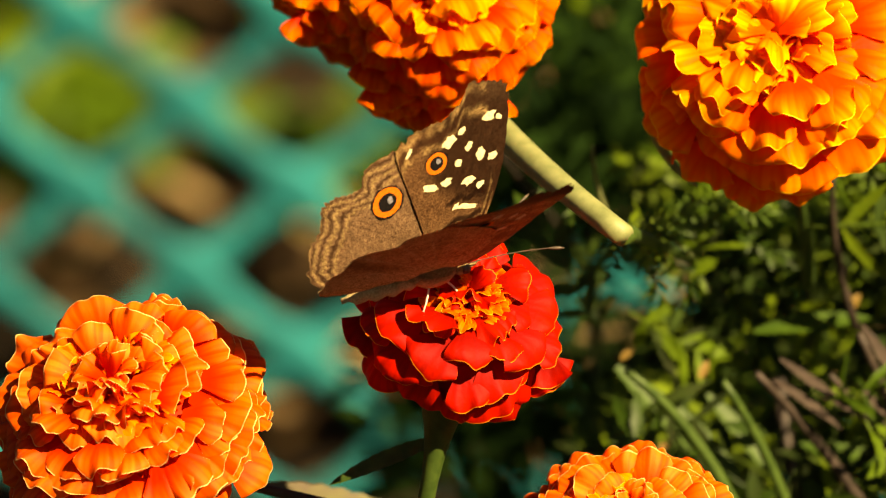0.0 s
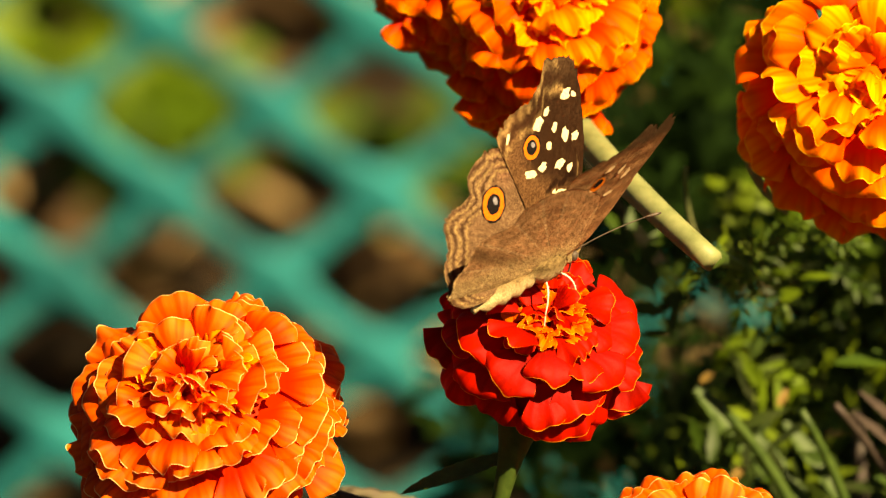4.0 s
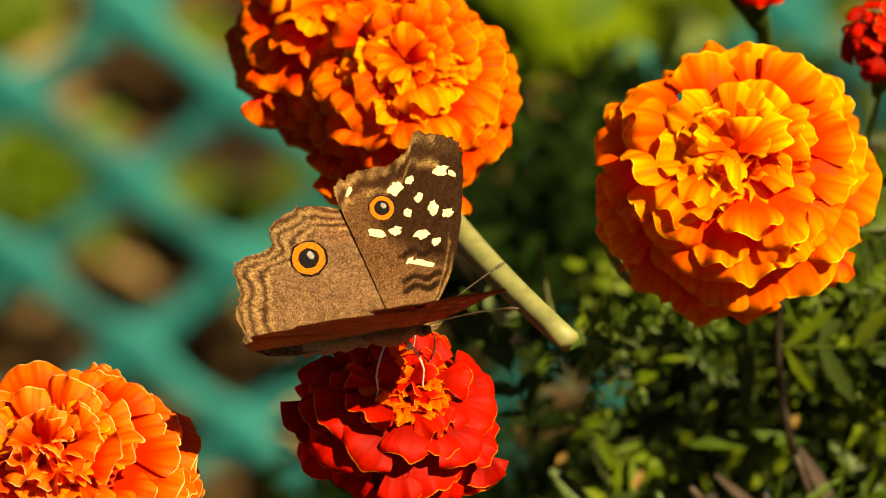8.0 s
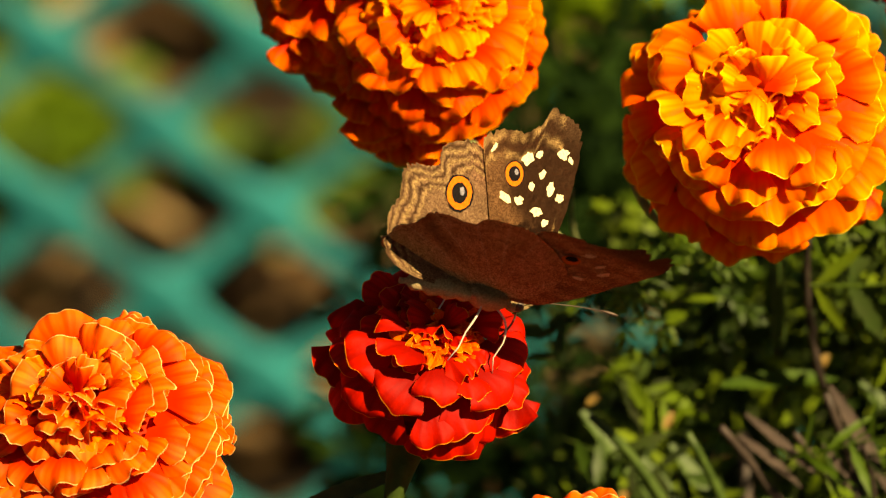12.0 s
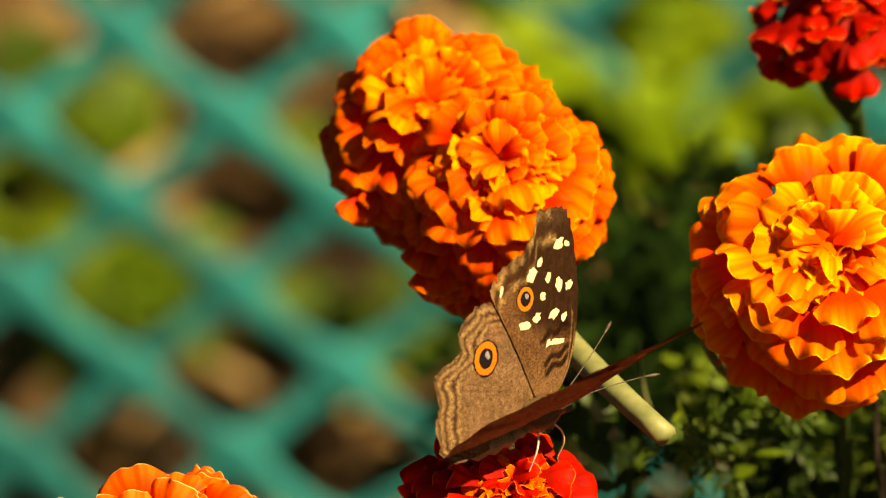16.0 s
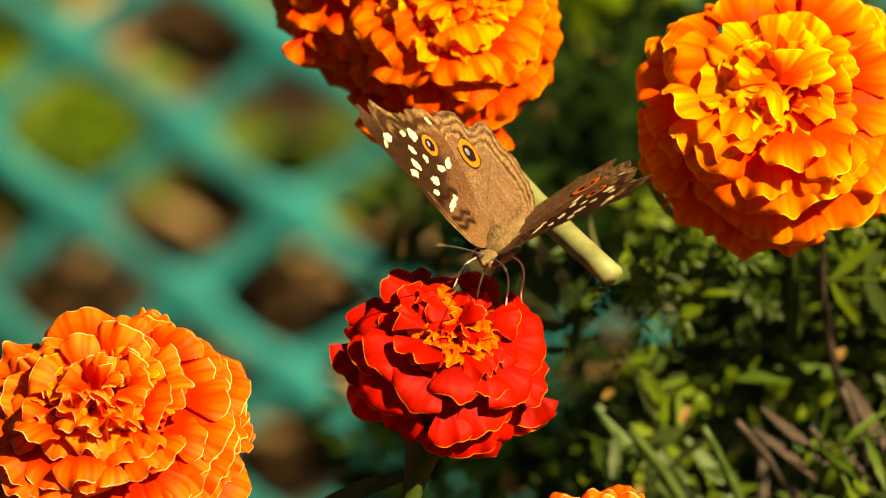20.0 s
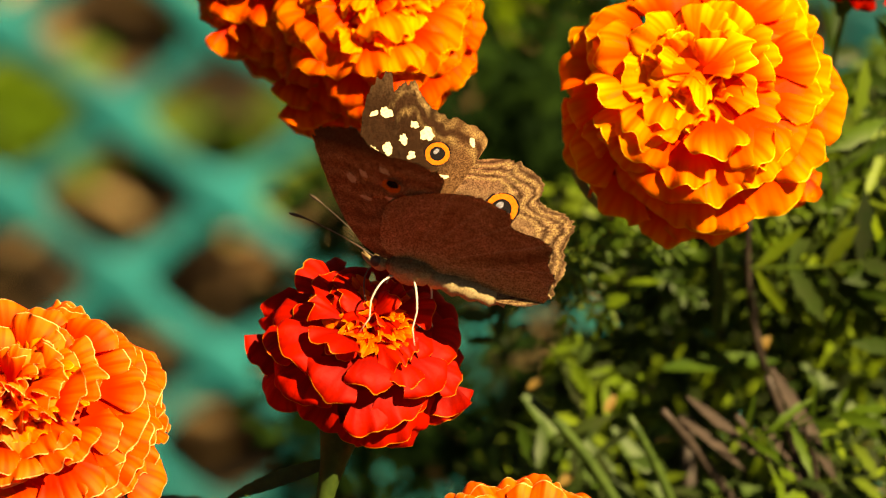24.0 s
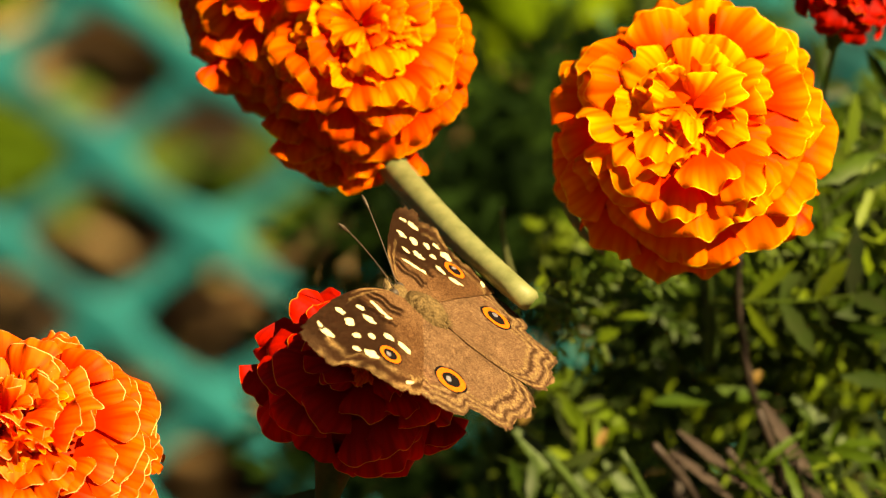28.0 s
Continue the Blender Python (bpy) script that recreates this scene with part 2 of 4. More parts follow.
def petal_mesh(rng, length, spread, flare, ruffle, material, cup=0.0, tone=0.3, name="petal"):
    """One petal: claw at the origin, along +y, its face up +z; broadening over spread degrees to each side to a round crinkled lip, curled down by flare degrees."""
    ph, ph2, ph3, ph4 = (rng.uniform(0, 6.3) for _ in range(4))
    waves, lobes = rng.uniform(3.4, 6.0), rng.uniform(5.0, 8.5)
    notch, skew = rng.uniform(0.0, 0.06), rng.uniform(-0.10, 0.10)
    half = length * math.sin(radians(spread)) * 1.04
    roll = radians(rng.uniform(-5, 60))      # how far the lip turns under
    # the petal's curve from claw to lip, seen from the side
    curve, py, pz, last = [], 0.0, 0.0, 0.0
    for v in VS:
        lip = max(0.0, (v - 0.62) / 0.38)
        a = radians(flare) * v * v + roll * lip * lip
        py, pz, last = py + math.cos(a) * (v - last), pz - math.sin(a) * (v - last), v
        curve.append((py, pz))
    verts, along, rim, streak = [], [], [], []
    for v, (cy, cz) in zip(VS, curve):
        for u in US:
            x = half * (0.16 + 0.84 * math.sin(math.pi / 2 * min(1.0, 0.06 + v)) ** 1.25) * u * (1 - 0.06 * v ** 6)
            round_off = 0.30 * abs(u) ** 2.6 + skew * u - 0.026 * math.sin(lobes * u + ph3) + notch * math.exp(-(u / 0.16) ** 2)
            reach = length * (1 - round_off * v ** 1.5)
            y, z = reach * cy, reach * cz
            z += ruffle * (0.7 * v ** 2 * math.sin(0.5 * waves * u + ph2) + 0.62 * v ** 3 * math.sin(1.3 * waves * u + ph) + 0.15 * v ** 8 * math.sin(12 * u + ph4))
            z += cup * u * u * v - 0.10 * half * abs(u) ** 3 * v + 0.007 * length * v * math.sin(16 * u + ph3)
            verts.append((x, y, z))
            along.append(v)
            rim.append(1.0 if v == 1 or (abs(u) > 0.999 and v > 0.55) else 0.0)
            streak.append((0.5 + 0.5 * math.sin(16 * u + ph3) * math.sin(7 * u + ph)) * min(1.0, v * 1.6))
    n = len(US)
    faces = [(i * n + k, i * n + k + 1, (i + 1) * n + k + 1, (i + 1) * n + k) for i in range(len(VS) - 1) for k in range(n - 1)]
    return mesh_of(name, verts, faces, material, (("along", along), ("rim", rim), ("streak", streak), ("tone", [tone] * len(along))))


def flower(name, label, centre, axis, radius, petals, floret, rings, seed, flat=0.85, stem=None, stem_mat=None, size=0.42, ruffle=0.052, lift=56, thick=0.06, disc=30, calyx=True, neck=0.0, root=True, disc_r=0.27, hang=(), hang_mat=None, group="marigold blooms"):
    """A double marigold: whorls of ruffled petals over a dome, a tuft of florets, calyx and stem. rings: (degrees from the axis, how many, spread); hang: loose outer petals (place, along, up, length)."""
    rng = random.Random(seed)
    z = Vector(axis).normalized()
    x = z.cross(Vector((0.2, 0.1, 0.9)) if abs(z.z) < 0.9 else Vector((1, 0, 0))).normalized()
    base = Matrix.Translation(centre) @ Matrix((x, z.cross(x), z)).transposed().to_4x4()
    inv = base.inverted()
    ob = thing(name, base, label, "flower", group)
    for ri, (deg, count, wide) in enumerate(rings):
        reach = radius * size * (0.62 + 0.38 * min(1.0, deg / 55))
        kinds = [petal_mesh(rng, reach, wide * rng.uniform(0.66, 0.95), rng.uniform(0, 40), radius * ruffle * rng.uniform(0.7, 1.4), petals, -radius * rng.uniform(0.0, 0.07), max(0.0, 0.54 - deg / 125)) for _ in range(6)]
        for k in range(count):
            turn = 360 * (k + 0.5 * (ri % 2)) / count + rng.uniform(-1, 1) * 80 / count
            tilt = deg + rng.uniform(-8, 8)
            raised = lift - 0.10 * tilt + rng.uniform(-1, 1) * (16 if deg < 40 else 13)
            a = radians(max(1.0, tilt - 13))
            r = radius * rng.uniform(0.68, 0.76)
            start = Vector((0, math.sin(a) * r, math.cos(a) * r * flat))
            # along the dome, away from its axis, raised off it
            m = Matrix.Rotation(radians(turn), 4, "Z") @ Matrix.Translation(start) @ Matrix.Rotation(radians(raised - tilt), 4, "X") @ Matrix.Rotation(radians(rng.uniform(-9, 9)), 4, "Y") @ Matrix.Rotation(radians(rng.uniform(-1, 1) * (32 if deg < 40 else 18)), 4, "Z") @ Matrix.Scale(rng.uniform(0.85, 1.12), 4)
            me = rng.choice(kinds)
            tip = max((m @ v.co).length for v in me.vertices[-len(US):])
            part("petal", me, ob, m @ Matrix.Scale(max(0.5, min(1.0, 1.0 - 1.8 * (tip / radius - 1.02))), 4))
    part("receptacle", ovoid("receptacle", (radius * 0.66, radius * 0.66, radius * 0.62 * flat), petals, 10, 18, 0.15, seed), ob, Matrix.Translation((0, 0, radius * 0.02)))
    for place, along, up, length in hang:
        for n in range(2):
            m = inv @ aimed(Vector(place) + Vector((rng.uniform(-1, 1), rng.uniform(-0.3, 0.3), rng.uniform(-0.5, 0.8))) * length * 0.35, Vector(along) + Vector((rng.uniform(-0.4, 0.4), rng.uniform(-0.3, 0.3), 0)), up)
            part("petal", petal_mesh(rng, length * rng.uniform(0.75, 1.0), rng.uniform(36, 48), rng.uniform(-20, 50), length * 0.17, hang_mat or petals, length * 0.1, 0.05), ob, m)
    tufts = [petal_mesh(rng, radius * rng.uniform(0.22, 0.32), rng.uniform(14, 34), rng.uniform(10, 80), radius * 0.045, floret, radius * rng.uniform(-0.02, 0.05), name="floret") for _ in range(6)]
    for k in range(disc):
        r, a = radius * disc_r * math.sqrt((k + 0.5) / disc), k * 2.4
        m = Matrix.Translation((r * math.cos(a), r * math.sin(a), radius * 0.58 * flat)) @ Matrix.Rotation(a - math.pi / 2 + rng.uniform(-0.9, 0.9), 4, "Z") @ Matrix.Rotation(radians(90 - 75 * r / (radius * disc_r) * rng.uniform(0.4, 1.1)), 4, "X") @ Matrix.Rotation(rng.uniform(-0.8, 0.8), 4, "Y")
        part("floret", rng.choice(tufts), ob, m)
    if calyx:
        prof = [(0.02, 0.16), (-0.25, 0.34), (-0.5, 0.33), (-0.8, 0.25), (-1.05, 0.14), (-1.2, 0.09)]
        part("calyx", tube("calyx", [(0, 0, radius * h) for h, _ in prof], [radius * r for _, r in prof], stem_mat or M_STEM, 14), ob)
    if stem:
        pts = bow(*[inv @ Vector(p) for p in stem], n=12)
        part("stem", tube("stem", pts, [radius * thick * (1.0 - 0.3 * i / 12) * (1 + neck * max(0.0, 1 - i / 5) ** 1.4) for i in range(13)], stem_mat or M_STEM, 10), ob)
        if root:
            end = Vector(stem[2])
            foot = Vector((end.x * 0.8, end.y + 0.05, GROUND - 0.01))
            part("lower_stem", tube("lower_stem", [inv @ p for p in bow(end + (end - Vector(stem[1])) * -0.02, end.lerp(foot, 0.4) + Vector((end.x * 0.15, 0, 0)), foot, 10)], [radius * thick * (0.7 + 0.03 * i) for i in range(11)], M_STEM, 8), ob)
    return ob


# ---- butterfly ----
MM = 0.001
# outlines from the hinge outwards: (forward, outward) in millimetres, leading edge first
FORE = ((2.6, -0.4), (6.6, 1.1), (9.7, 5.1), (11.9, 10.3), (13.5, 16.1), (14.8, 23.0), (14.7, 26.8), (13.7, 28.2), (11.1, 29.0), (8.1, 29.8), (6.6, 27.4), (3.8, 25.2), (0.6, 24.8), (-3.5, 24.0), (-5.8, 22.4), (-5.5, 19.3), (-3.8, 15.0), (-2.3, 9.7), (-1.2, 4.4))
HIND = ((4.0, 2.0), (4.4, 8.7), (2.4, 14.4), (-4.2, 18.4), (-9.5, 20.0), (-12.2, 19.9), (-16.6, 17.4), (-16.6, 14.6), (-19.0, 13.6), (-22.2, 12.8), (-23.2, 11.2), (-22.9, 7.1), (-23.9, 4.7), (-23.4, 2.1), (-22.2, -1.6), (-17.3, -3.3), (-8.3, -2.8))

# the right forewing has lost a nick of its margin behind the tip
FORE_NICKED = FORE[:6] + ((14.9, 26.2), (14.2, 28.0), (12.9, 29.8), (12.3, 29.8), (11.9, 27.2), (11.0, 26.7), (10.3, 28.5), (9.4, 28.8), (8.1, 29.2)) + FORE[10:]


def wing_edge(points, n, wave, seed):
    """The outline, smoothed, with the small scallops of the outer margin."""
    p = [Vector((0, 0))] + [Vector(q) for q in points] + [Vector((0, 0))]
    out = []
    for i in range(n):
        f = 1 + (len(p) - 3) * i / (n - 1)
        k = min(int(f), len(p) - 3)
        s = f - k
        a, b, c, d = p[k - 1], p[k], p[k + 1], p[k + 2]
        q = 0.5 * (2 * b + (c - a) * s + (2 * a - 5 * b + 4 * c - d) * s * s + (3 * b - a - 3 * c + d) * s ** 3)
        far = max(0.0, min(1.0, (q.length - 14) / 6))
        out.append(q * (1 + far * wave * noise.noise(Vector((i * 0.36, seed, 0)))))
    return out


def soft_step(x, a, b):
    s = max(0.0, min(1.0, (x - a) / (b - a)))
    return s * s * (3 - 2 * s)


def mixed(a, b, f):
    return tuple(x + (y - x) * f for x, y in zip(a, b))


def fore_upper(x, y, r):
    c = mixed((0.22, 0.118, 0.058), (0.150, 0.074, 0.034), soft_step(y, 2, 10))
    c = mixed(c, (0.034, 0.0165, 0.0085), soft_step(y + 0.7 * x, 12, 16) * soft_step(x, -3, 2))
    c = mixed(c, (0.075, 0.040, 0.021), soft_step(y, 24, 28))
    for bar in (4.6, 6.2, 10.1):        # dark bars across the cell
        off = abs(y - bar - 0.35 * math.sin(x * 1.7))
        c = mixed(c, (0.014, 0.007, 0.004), 0.95 * (1 - soft_step(off, 0.42, 0.66)) if 2.4 < x < 9.6 else 0.0)
    line = 0.5 + 0.5 * math.sin((1 - r) * 46 + 0.5 * math.sin(x * 1.4 + y))
    if r > 0.80 and x < 11:
        c = mixed(c, (0.34, 0.21, 0.09), 0.9 * soft_step(line, 0.35, 0.8) * soft_step(r, 0.80, 0.84) * max(0.0, min(1.0, 0.6 + 1.2 * noise.noise(Vector((x * 0.6, y * 0.6, 8))))))
        c = mixed(c, (0.045, 0.02, 0.01), 0.8 * soft_step(1 - line, 0.6, 0.9) * soft_step(r, 0.82, 0.86))
    return c


def hind_upper(x, y, r):
    c = mixed((0.172, 0.098, 0.054), (0.27, 0.160, 0.090), 0.5 + 0.5 * noise.noise(Vector((x * 0.3, y * 0.3, 2))))
    c = mixed(c, (0.22, 0.105, 0.060), soft_step(y, 12, 17) * (1 - soft_step(-x, 7, 12)))
    ang = math.atan2(y, 6 - x)
    c = tuple(v * (1 + 0.16 * math.sin(r * 75 + 2.5 * math.sin(ang * 11) + 2 * noise.noise(Vector((x * 0.5, y * 0.5, 6))))) * (0.72 if abs(math.sin(ang * 8 + 0.4)) < 0.07 and r > 0.25 else 1.0) for v in c)
    line = math.sin((1 - r) * 84 + 0.9 * math.sin(x * 1.1) + 0.9 * math.sin(y * 1.3))
    if r > 0.77:
        c = mixed(c, (0.034, 0.016, 0.008), 0.88 * soft_step(line, 0.42, 0.85) * soft_step(r, 0.77, 0.80))
        c = mixed(c, (0.40, 0.26, 0.115), 0.75 * soft_step(-line, 0.2, 0.8))
    return c


def fore_under(x, y, r):
    c = mixed((0.47, 0.25, 0.125), (0.31, 0.145, 0.068), 0.5 + 0.5 * math.sin(y * 1.7 + 0.6 * math.sin(x)))
    c = mixed(c, (0.085, 0.05, 0.028), soft_step(y, 22.5, 25.5))
    if abs(noise.noise(Vector((x * 0.5, y * 0.9, 5)))) < 0.06:
        c = mixed(c, (0.08, 0.04, 0.02), 0.6)
    return c


def hind_under(x, y, r):
    c = mixed((0.56, 0.32, 0.165), (0.39, 0.20, 0.10), 0.5 + 0.5 * noise.noise(Vector((x * 0.22, y * 0.22, 9))))
    c = mixed(c, (0.15, 0.085, 0.04), soft_step(abs(y + 0.45 * x + 1.0), 2.2, 0.4) * 0.7)
    c = tuple(v * (1 + 0.22 * noise.noise(Vector((x * 1.1, y * 0.5, 4))) + 0.12 * math.sin(r * 40 + 2 * math.sin(y))) for v in c)
    # pale inner fold, widened to paint in the sunlight along it
    c = mixed(c, (0.52, 0.36, 0.18), 1 - soft_step(y, 1.5, 6.0))
    ang = math.atan2(y, -x)
    if abs(math.sin(ang * 13)) < 0.13 and r > 0.2:
        c = mixed(c, (0.60, 0.42, 0.24), 0.6)
    return c


def wing_mesh(name, points, upper, under, side, thick, lift, seed):
    """Two sheets of one wing, hinge at the origin, outward along +y for side 1 and -y for side -1."""
    edge = wing_edge(points, 170, 0.035, seed)
    rows = 44
    verts, faces, cols = [], [], []
    for face in (1, -1):
        for j in range(rows + 1):
            r = (j / rows) ** 0.8
            for q in edge:
                x, y = q.x * r, q.y * r
                arch = 0.9 * math.sin(min(1.0, max(0.0, y) / 26) * math.pi) * 0.8 + 0.10 * noise.noise(Vector((x * 0.35, y * 0.35, 1.0)))
                z = lift + arch + face * thick * (1 - r ** 8)
                verts.append((x * MM, side * y * MM, z * MM))
                g = 0.9 + 0.28 * noise.noise(Vector((x * 1.3, y * 1.3, face * 3))) + 0.30 * noise.noise(Vector((x * 4.0, y * 2.5, face * 3)))
                vein = 0.86 if abs(math.sin(9 * math.atan2(x + 1, y + 3))) < 0.10 else 1.0
                cols.append(tuple(max(0.0, c * g * vein) for c in (upper if face > 0 else under)(x, y, r)))
    n, block = len(edge), len(edge) * (rows + 1)
    for b in (0, block):
        for j in range(rows):
            for i in range(n - 1):
                f = (b + j * n + i, b + j * n + i + 1, b + (j + 1) * n + i + 1, b + (j + 1) * n + i)
                faces.append(f if (b > 0) != (side < 0) else f[::-1])
    for i in range(n - 1):
        a = rows * n + i
        faces.append((a, a + 1, a + 1 + block, a + block))
    me = mesh_of(name, verts, faces, M_WING)
    at = me.attributes.new("scales", "FLOAT_COLOR", "POINT")
    at.data.foreach_set("color", [v for c in cols for v in (*c, 1.0)])
    return me


def mark(name, x, y, wide, high, turn, side, height, material, rng, rough=0.18, rim=0.0):
    """A small patch of scales lying on a wing; a ring where rim is its inner share."""
    outer, inner = [], []
    k = 16
    arch = 0.9 * math.sin(min(1.0, max(0.0, y) / 26) * math.pi) * 0.8
    ca, sa = math.cos(radians(turn)), math.sin(radians(turn))
    for i in range(k):
        a = 2 * math.pi * i / k
        r = 1 + rng.uniform(-rough, rough)
        for ring, s in ((outer, 1.0), (inner, rim)):
            u, v = wide * r * s * math.cos(a), high * r * s * math.sin(a)
            ring.append(((x + u * ca - v * sa) * MM, side * (y + u * sa + v * ca) * MM, (height + arch + 0.05 * (1 - s)) * MM))
    if rim:
        faces = [(i, (i + 1) % k, k + (i + 1) % k, k + i) for i in range(k)]
        return mesh_of(name, outer + inner, faces, material)
    centre = (x * MM, side * y * MM, (height + arch + 0.06) * MM)
    return mesh_of(name, outer + [centre], [(i, (i + 1) % k, k) for i in range(k)], material)


def butterfly():
    rng = random.Random(5)
    ob = thing("butterfly", Matrix(), "brown pansy butterfly with cream spots and orange eyespots", "butterfly")
    part("thorax", ovoid("thorax", (4.4 * MM, 2.7 * MM, 2.9 * MM), M_FUR, 12, 16, 0.12), ob, pose(0, 0, 0.5 * MM))
    part("fur", fur_mesh(rng), ob, None, "fine olive-brown hairs")
    pts = [(-3.0 - 12.5 * s, 0, -0.5 - 1.8 * s * s) for s in (i / 12 for i in range(13))]
    rad = [(1.55 + 0.25 * math.sin(i * 2.1)) * (0.75 + 0.6 * math.sin(math.pi * min(1, (i + 2) / 13))) * (1.0 if i < 11 else 0.5) * MM * 0.9 for i in range(13)]
    part("abdomen", tube("abdomen", [Vector(p) * MM for p in pts], rad, M_FUR, 14), ob)
    part("head", ovoid("head", (1.5 * MM, 1.7 * MM, 1.5 * MM), M_FUR, 10, 14, 0.1), ob, pose(5.2 * MM, 0, 0.2 * MM))
    for s in (1, -1):
        part("eye", ovoid("eye", (0.85 * MM, 0.7 * MM, 0.95 * MM), M_FEELER, 10, 12), ob, pose(5.7 * MM, s * 1.3 * MM, 0.5 * MM), "dark brown compound eye")
        part("palp", tube("palp", [Vector(p) * MM for p in bow((6.2, s * 0.5, -0.4), (7.6, s * 0.5, 0.2), (8.3, s * 0.6, 1.2), 5)], [0.35 * MM] * 4 + [0.2 * MM, 0.1 * MM], M_FUR, 7), ob)
        stalk = bow((6.2, s * 0.7, 1.0), (12, s * 2.5, 4.2), (18.0, s * 5.2, 6.2), 12)
        feeler = part("antenna", tube("antenna", [Vector(p) * MM for p in stalk], 0.09 * MM, M_FEELER, 6), ob)
        tip = stalk[-1]
        part("club", tube("club", [Vector(p) * MM for p in bow(stalk[-2], stalk[-1], tip + Vector((1.5, s * 0.7, 0.3)), 5)], [0.11 * MM, 0.15 * MM, 0.22 * MM, 0.27 * MM, 0.24 * MM, 0.1 * MM], M_FEELER, 8), feeler, None, "black club tip")
        for x0, out, back in ((2.2, 4.2, 2.6), (-0.6, 4.6, -2.2)):
            leg = bow((x0, s * 1.2, -1.2), (x0 + back * 0.7, s * out * 0.9, -1.0), (x0 + back, s * out, -5.0), 8)
            leg += [leg[-1] + Vector((-back * 0.1, s * 0.3, -2.8)), leg[-1] + Vector((back * 0.3, s * 0.9, -5.2))]
            part("leg", tube("leg", [Vector(p) * MM for p in leg], [0.16 * MM] * 8 + [0.14 * MM, 0.12 * MM, 0.08 * MM], M_LEG, 7), ob)
    part("proboscis", tube("proboscis", [Vector(p) * MM for p in bow((6.3, 0, -0.6), (8.2, 0, -2.6), (6.6, 0, -6.6), 10)], 0.16 * MM, M_FEELER, 6), ob)
    wings = {}
    for side, word in ((1, "left"), (-1, "right")):
        hind = part("hindwing", wing_mesh("hindwing", HIND, hind_upper, hind_under, side, 0.05, -0.10, 4.0), ob)
        fore = part("forewing", wing_mesh("forewing", FORE if side > 0 else FORE_NICKED, fore_upper, fore_under, side, 0.05, 0.10, 1.0), ob)
        wings[word] = (fore, hind)
        for x, y, w, h, a in ((3.7, 20.9, 1.35, 1.1, 40), (6.1, 22.0, 0.75, 0.6, 30), (7.1, 19.0, 0.95, 0.6, 60), (9.0, 17.0, 1.25, 0.8, 70), (11.2, 15.9, 0.95, 0.75, 20), (5.0, 16.7, 0.6, 0.85, 0), (11.2, 22.9, 1.3, 0.85, 20), (12.9, 22.2, 0.75, 0.45, -40), (-0.4, 14.0, 1.35, 0.7, -20), (2.6, 14.0, 1.05, 0.7, 20), (6.7, 13.0, 1.25, 0.85, 10), (8.7, 11.5, 0.85, 0.6, 30), (6.0, 8.4, 2.1, 0.52, -15), (4.2, 9.0, 0.7, 0.45, 40), (-3.6, 21.4, 0.9, 0.4, 60)):
            part("cream_spot", mark("cream_spot", x, y, w * 0.95, h * 0.95, a, side, 0.20, M_CREAM, rng, 0.28), fore)
        for wing, x, y, r, hgt in ((fore, 1.1, 18.0, 1.95, 0.21), (hind, -11.3, 11.6, 2.65, 0.02)):
            part("eyespot_border", mark("eyespot_border", x, y, r * 1.12, r * 1.10, 0, side, hgt - 0.02, M_BLACK, rng, 0.06, 0.86), wing)
            part("eyespot_ring", mark("eyespot_ring", x, y, r, r, 0, side, hgt, M_RING, rng, 0.03, 0.58), wing)
            part("eyespot_pupil", mark("eyespot_pupil", x, y, r * 0.64, r * 0.62, 0, side, hgt + 0.03, M_BLACK, rng, 0.04), wing)
            part("eyespot_glint", mark("eyespot_glint", x + 0.14 * r, y + 0.16 * r, r * 0.20, r * 0.27, 30, side, hgt + 0.12, M_GLINT, rng, 0.12), wing)
        part("under_eyespot", mark("under_eyespot", 2.6, 17.4, 1.5, 1.6, 0, side, -0.15, M_RING, rng, 0.06), fore)
        for x, y, w, h, a in ((3.7, 20.9, 0.9, 0.5, 40), (7.1, 19.0, 0.8, 0.4, 60), (9.0, 17.0, 1.0, 0.5, 70), (-0.4, 14.0, 1.3, 0.45, -20), (2.6, 14.0, 0.9, 0.4, 20), (6.7, 13.0, 0.9, 0.4, 10)):
            part("under_spot", mark("under_spot", x, y, w * 1.15, h * 1.2, a, side, -0.15, M_DUST, rng, 0.3), fore)
        part("under_pupil", mark("under_pupil", 2.4, 18.0, 1.0, 0.9, 0, side, -0.22, M_BLACK, rng, 0.06), fore)
    return ob, wings


def fur_mesh(rng):
    verts, faces = [], []
    for k in range(620):
        a, b = rng.uniform(0.2, 2.95), rng.uniform(-0.4, 3.5)
        p = Vector((4.3 * math.cos(a), 2.65 * math.sin(a) * math.cos(b), 2.85 * math.sin(a) * math.sin(b) + 0.5))
        nrm = Vector((p.x / 17, p.y / 5.3, p.z / 5.8)).normalized()
        d = (nrm + Vector((-0.9, rng.uniform(-0.3, 0.3), 0))).normalized() * rng.uniform(0.7, 1.3)
        w = nrm.cross(d).normalized() * 0.07
        i = len(verts)
        verts += [(p - w) * MM, (p + w) * MM, (p + d) * MM]
        faces.append((i, i + 1, i + 2))
    return mesh_of("fur", verts, faces, M_FUR)


def ride(t, gx, gy, depth, head, dorsal):
    """The butterfly's pose where it sits at t seconds: thorax place on the resting view, its forward and its upward direction there."""
    f = facing(*head)
    u = facing(*dorsal)
    u = (u - f * u.dot(f)).normalized()
    m = Matrix((f, u.cross(f), u)).transposed().to_4x4()
    return sway(t, True, 1.0) @ Matrix.Translation(spot(gx, gy, depth)) @ m


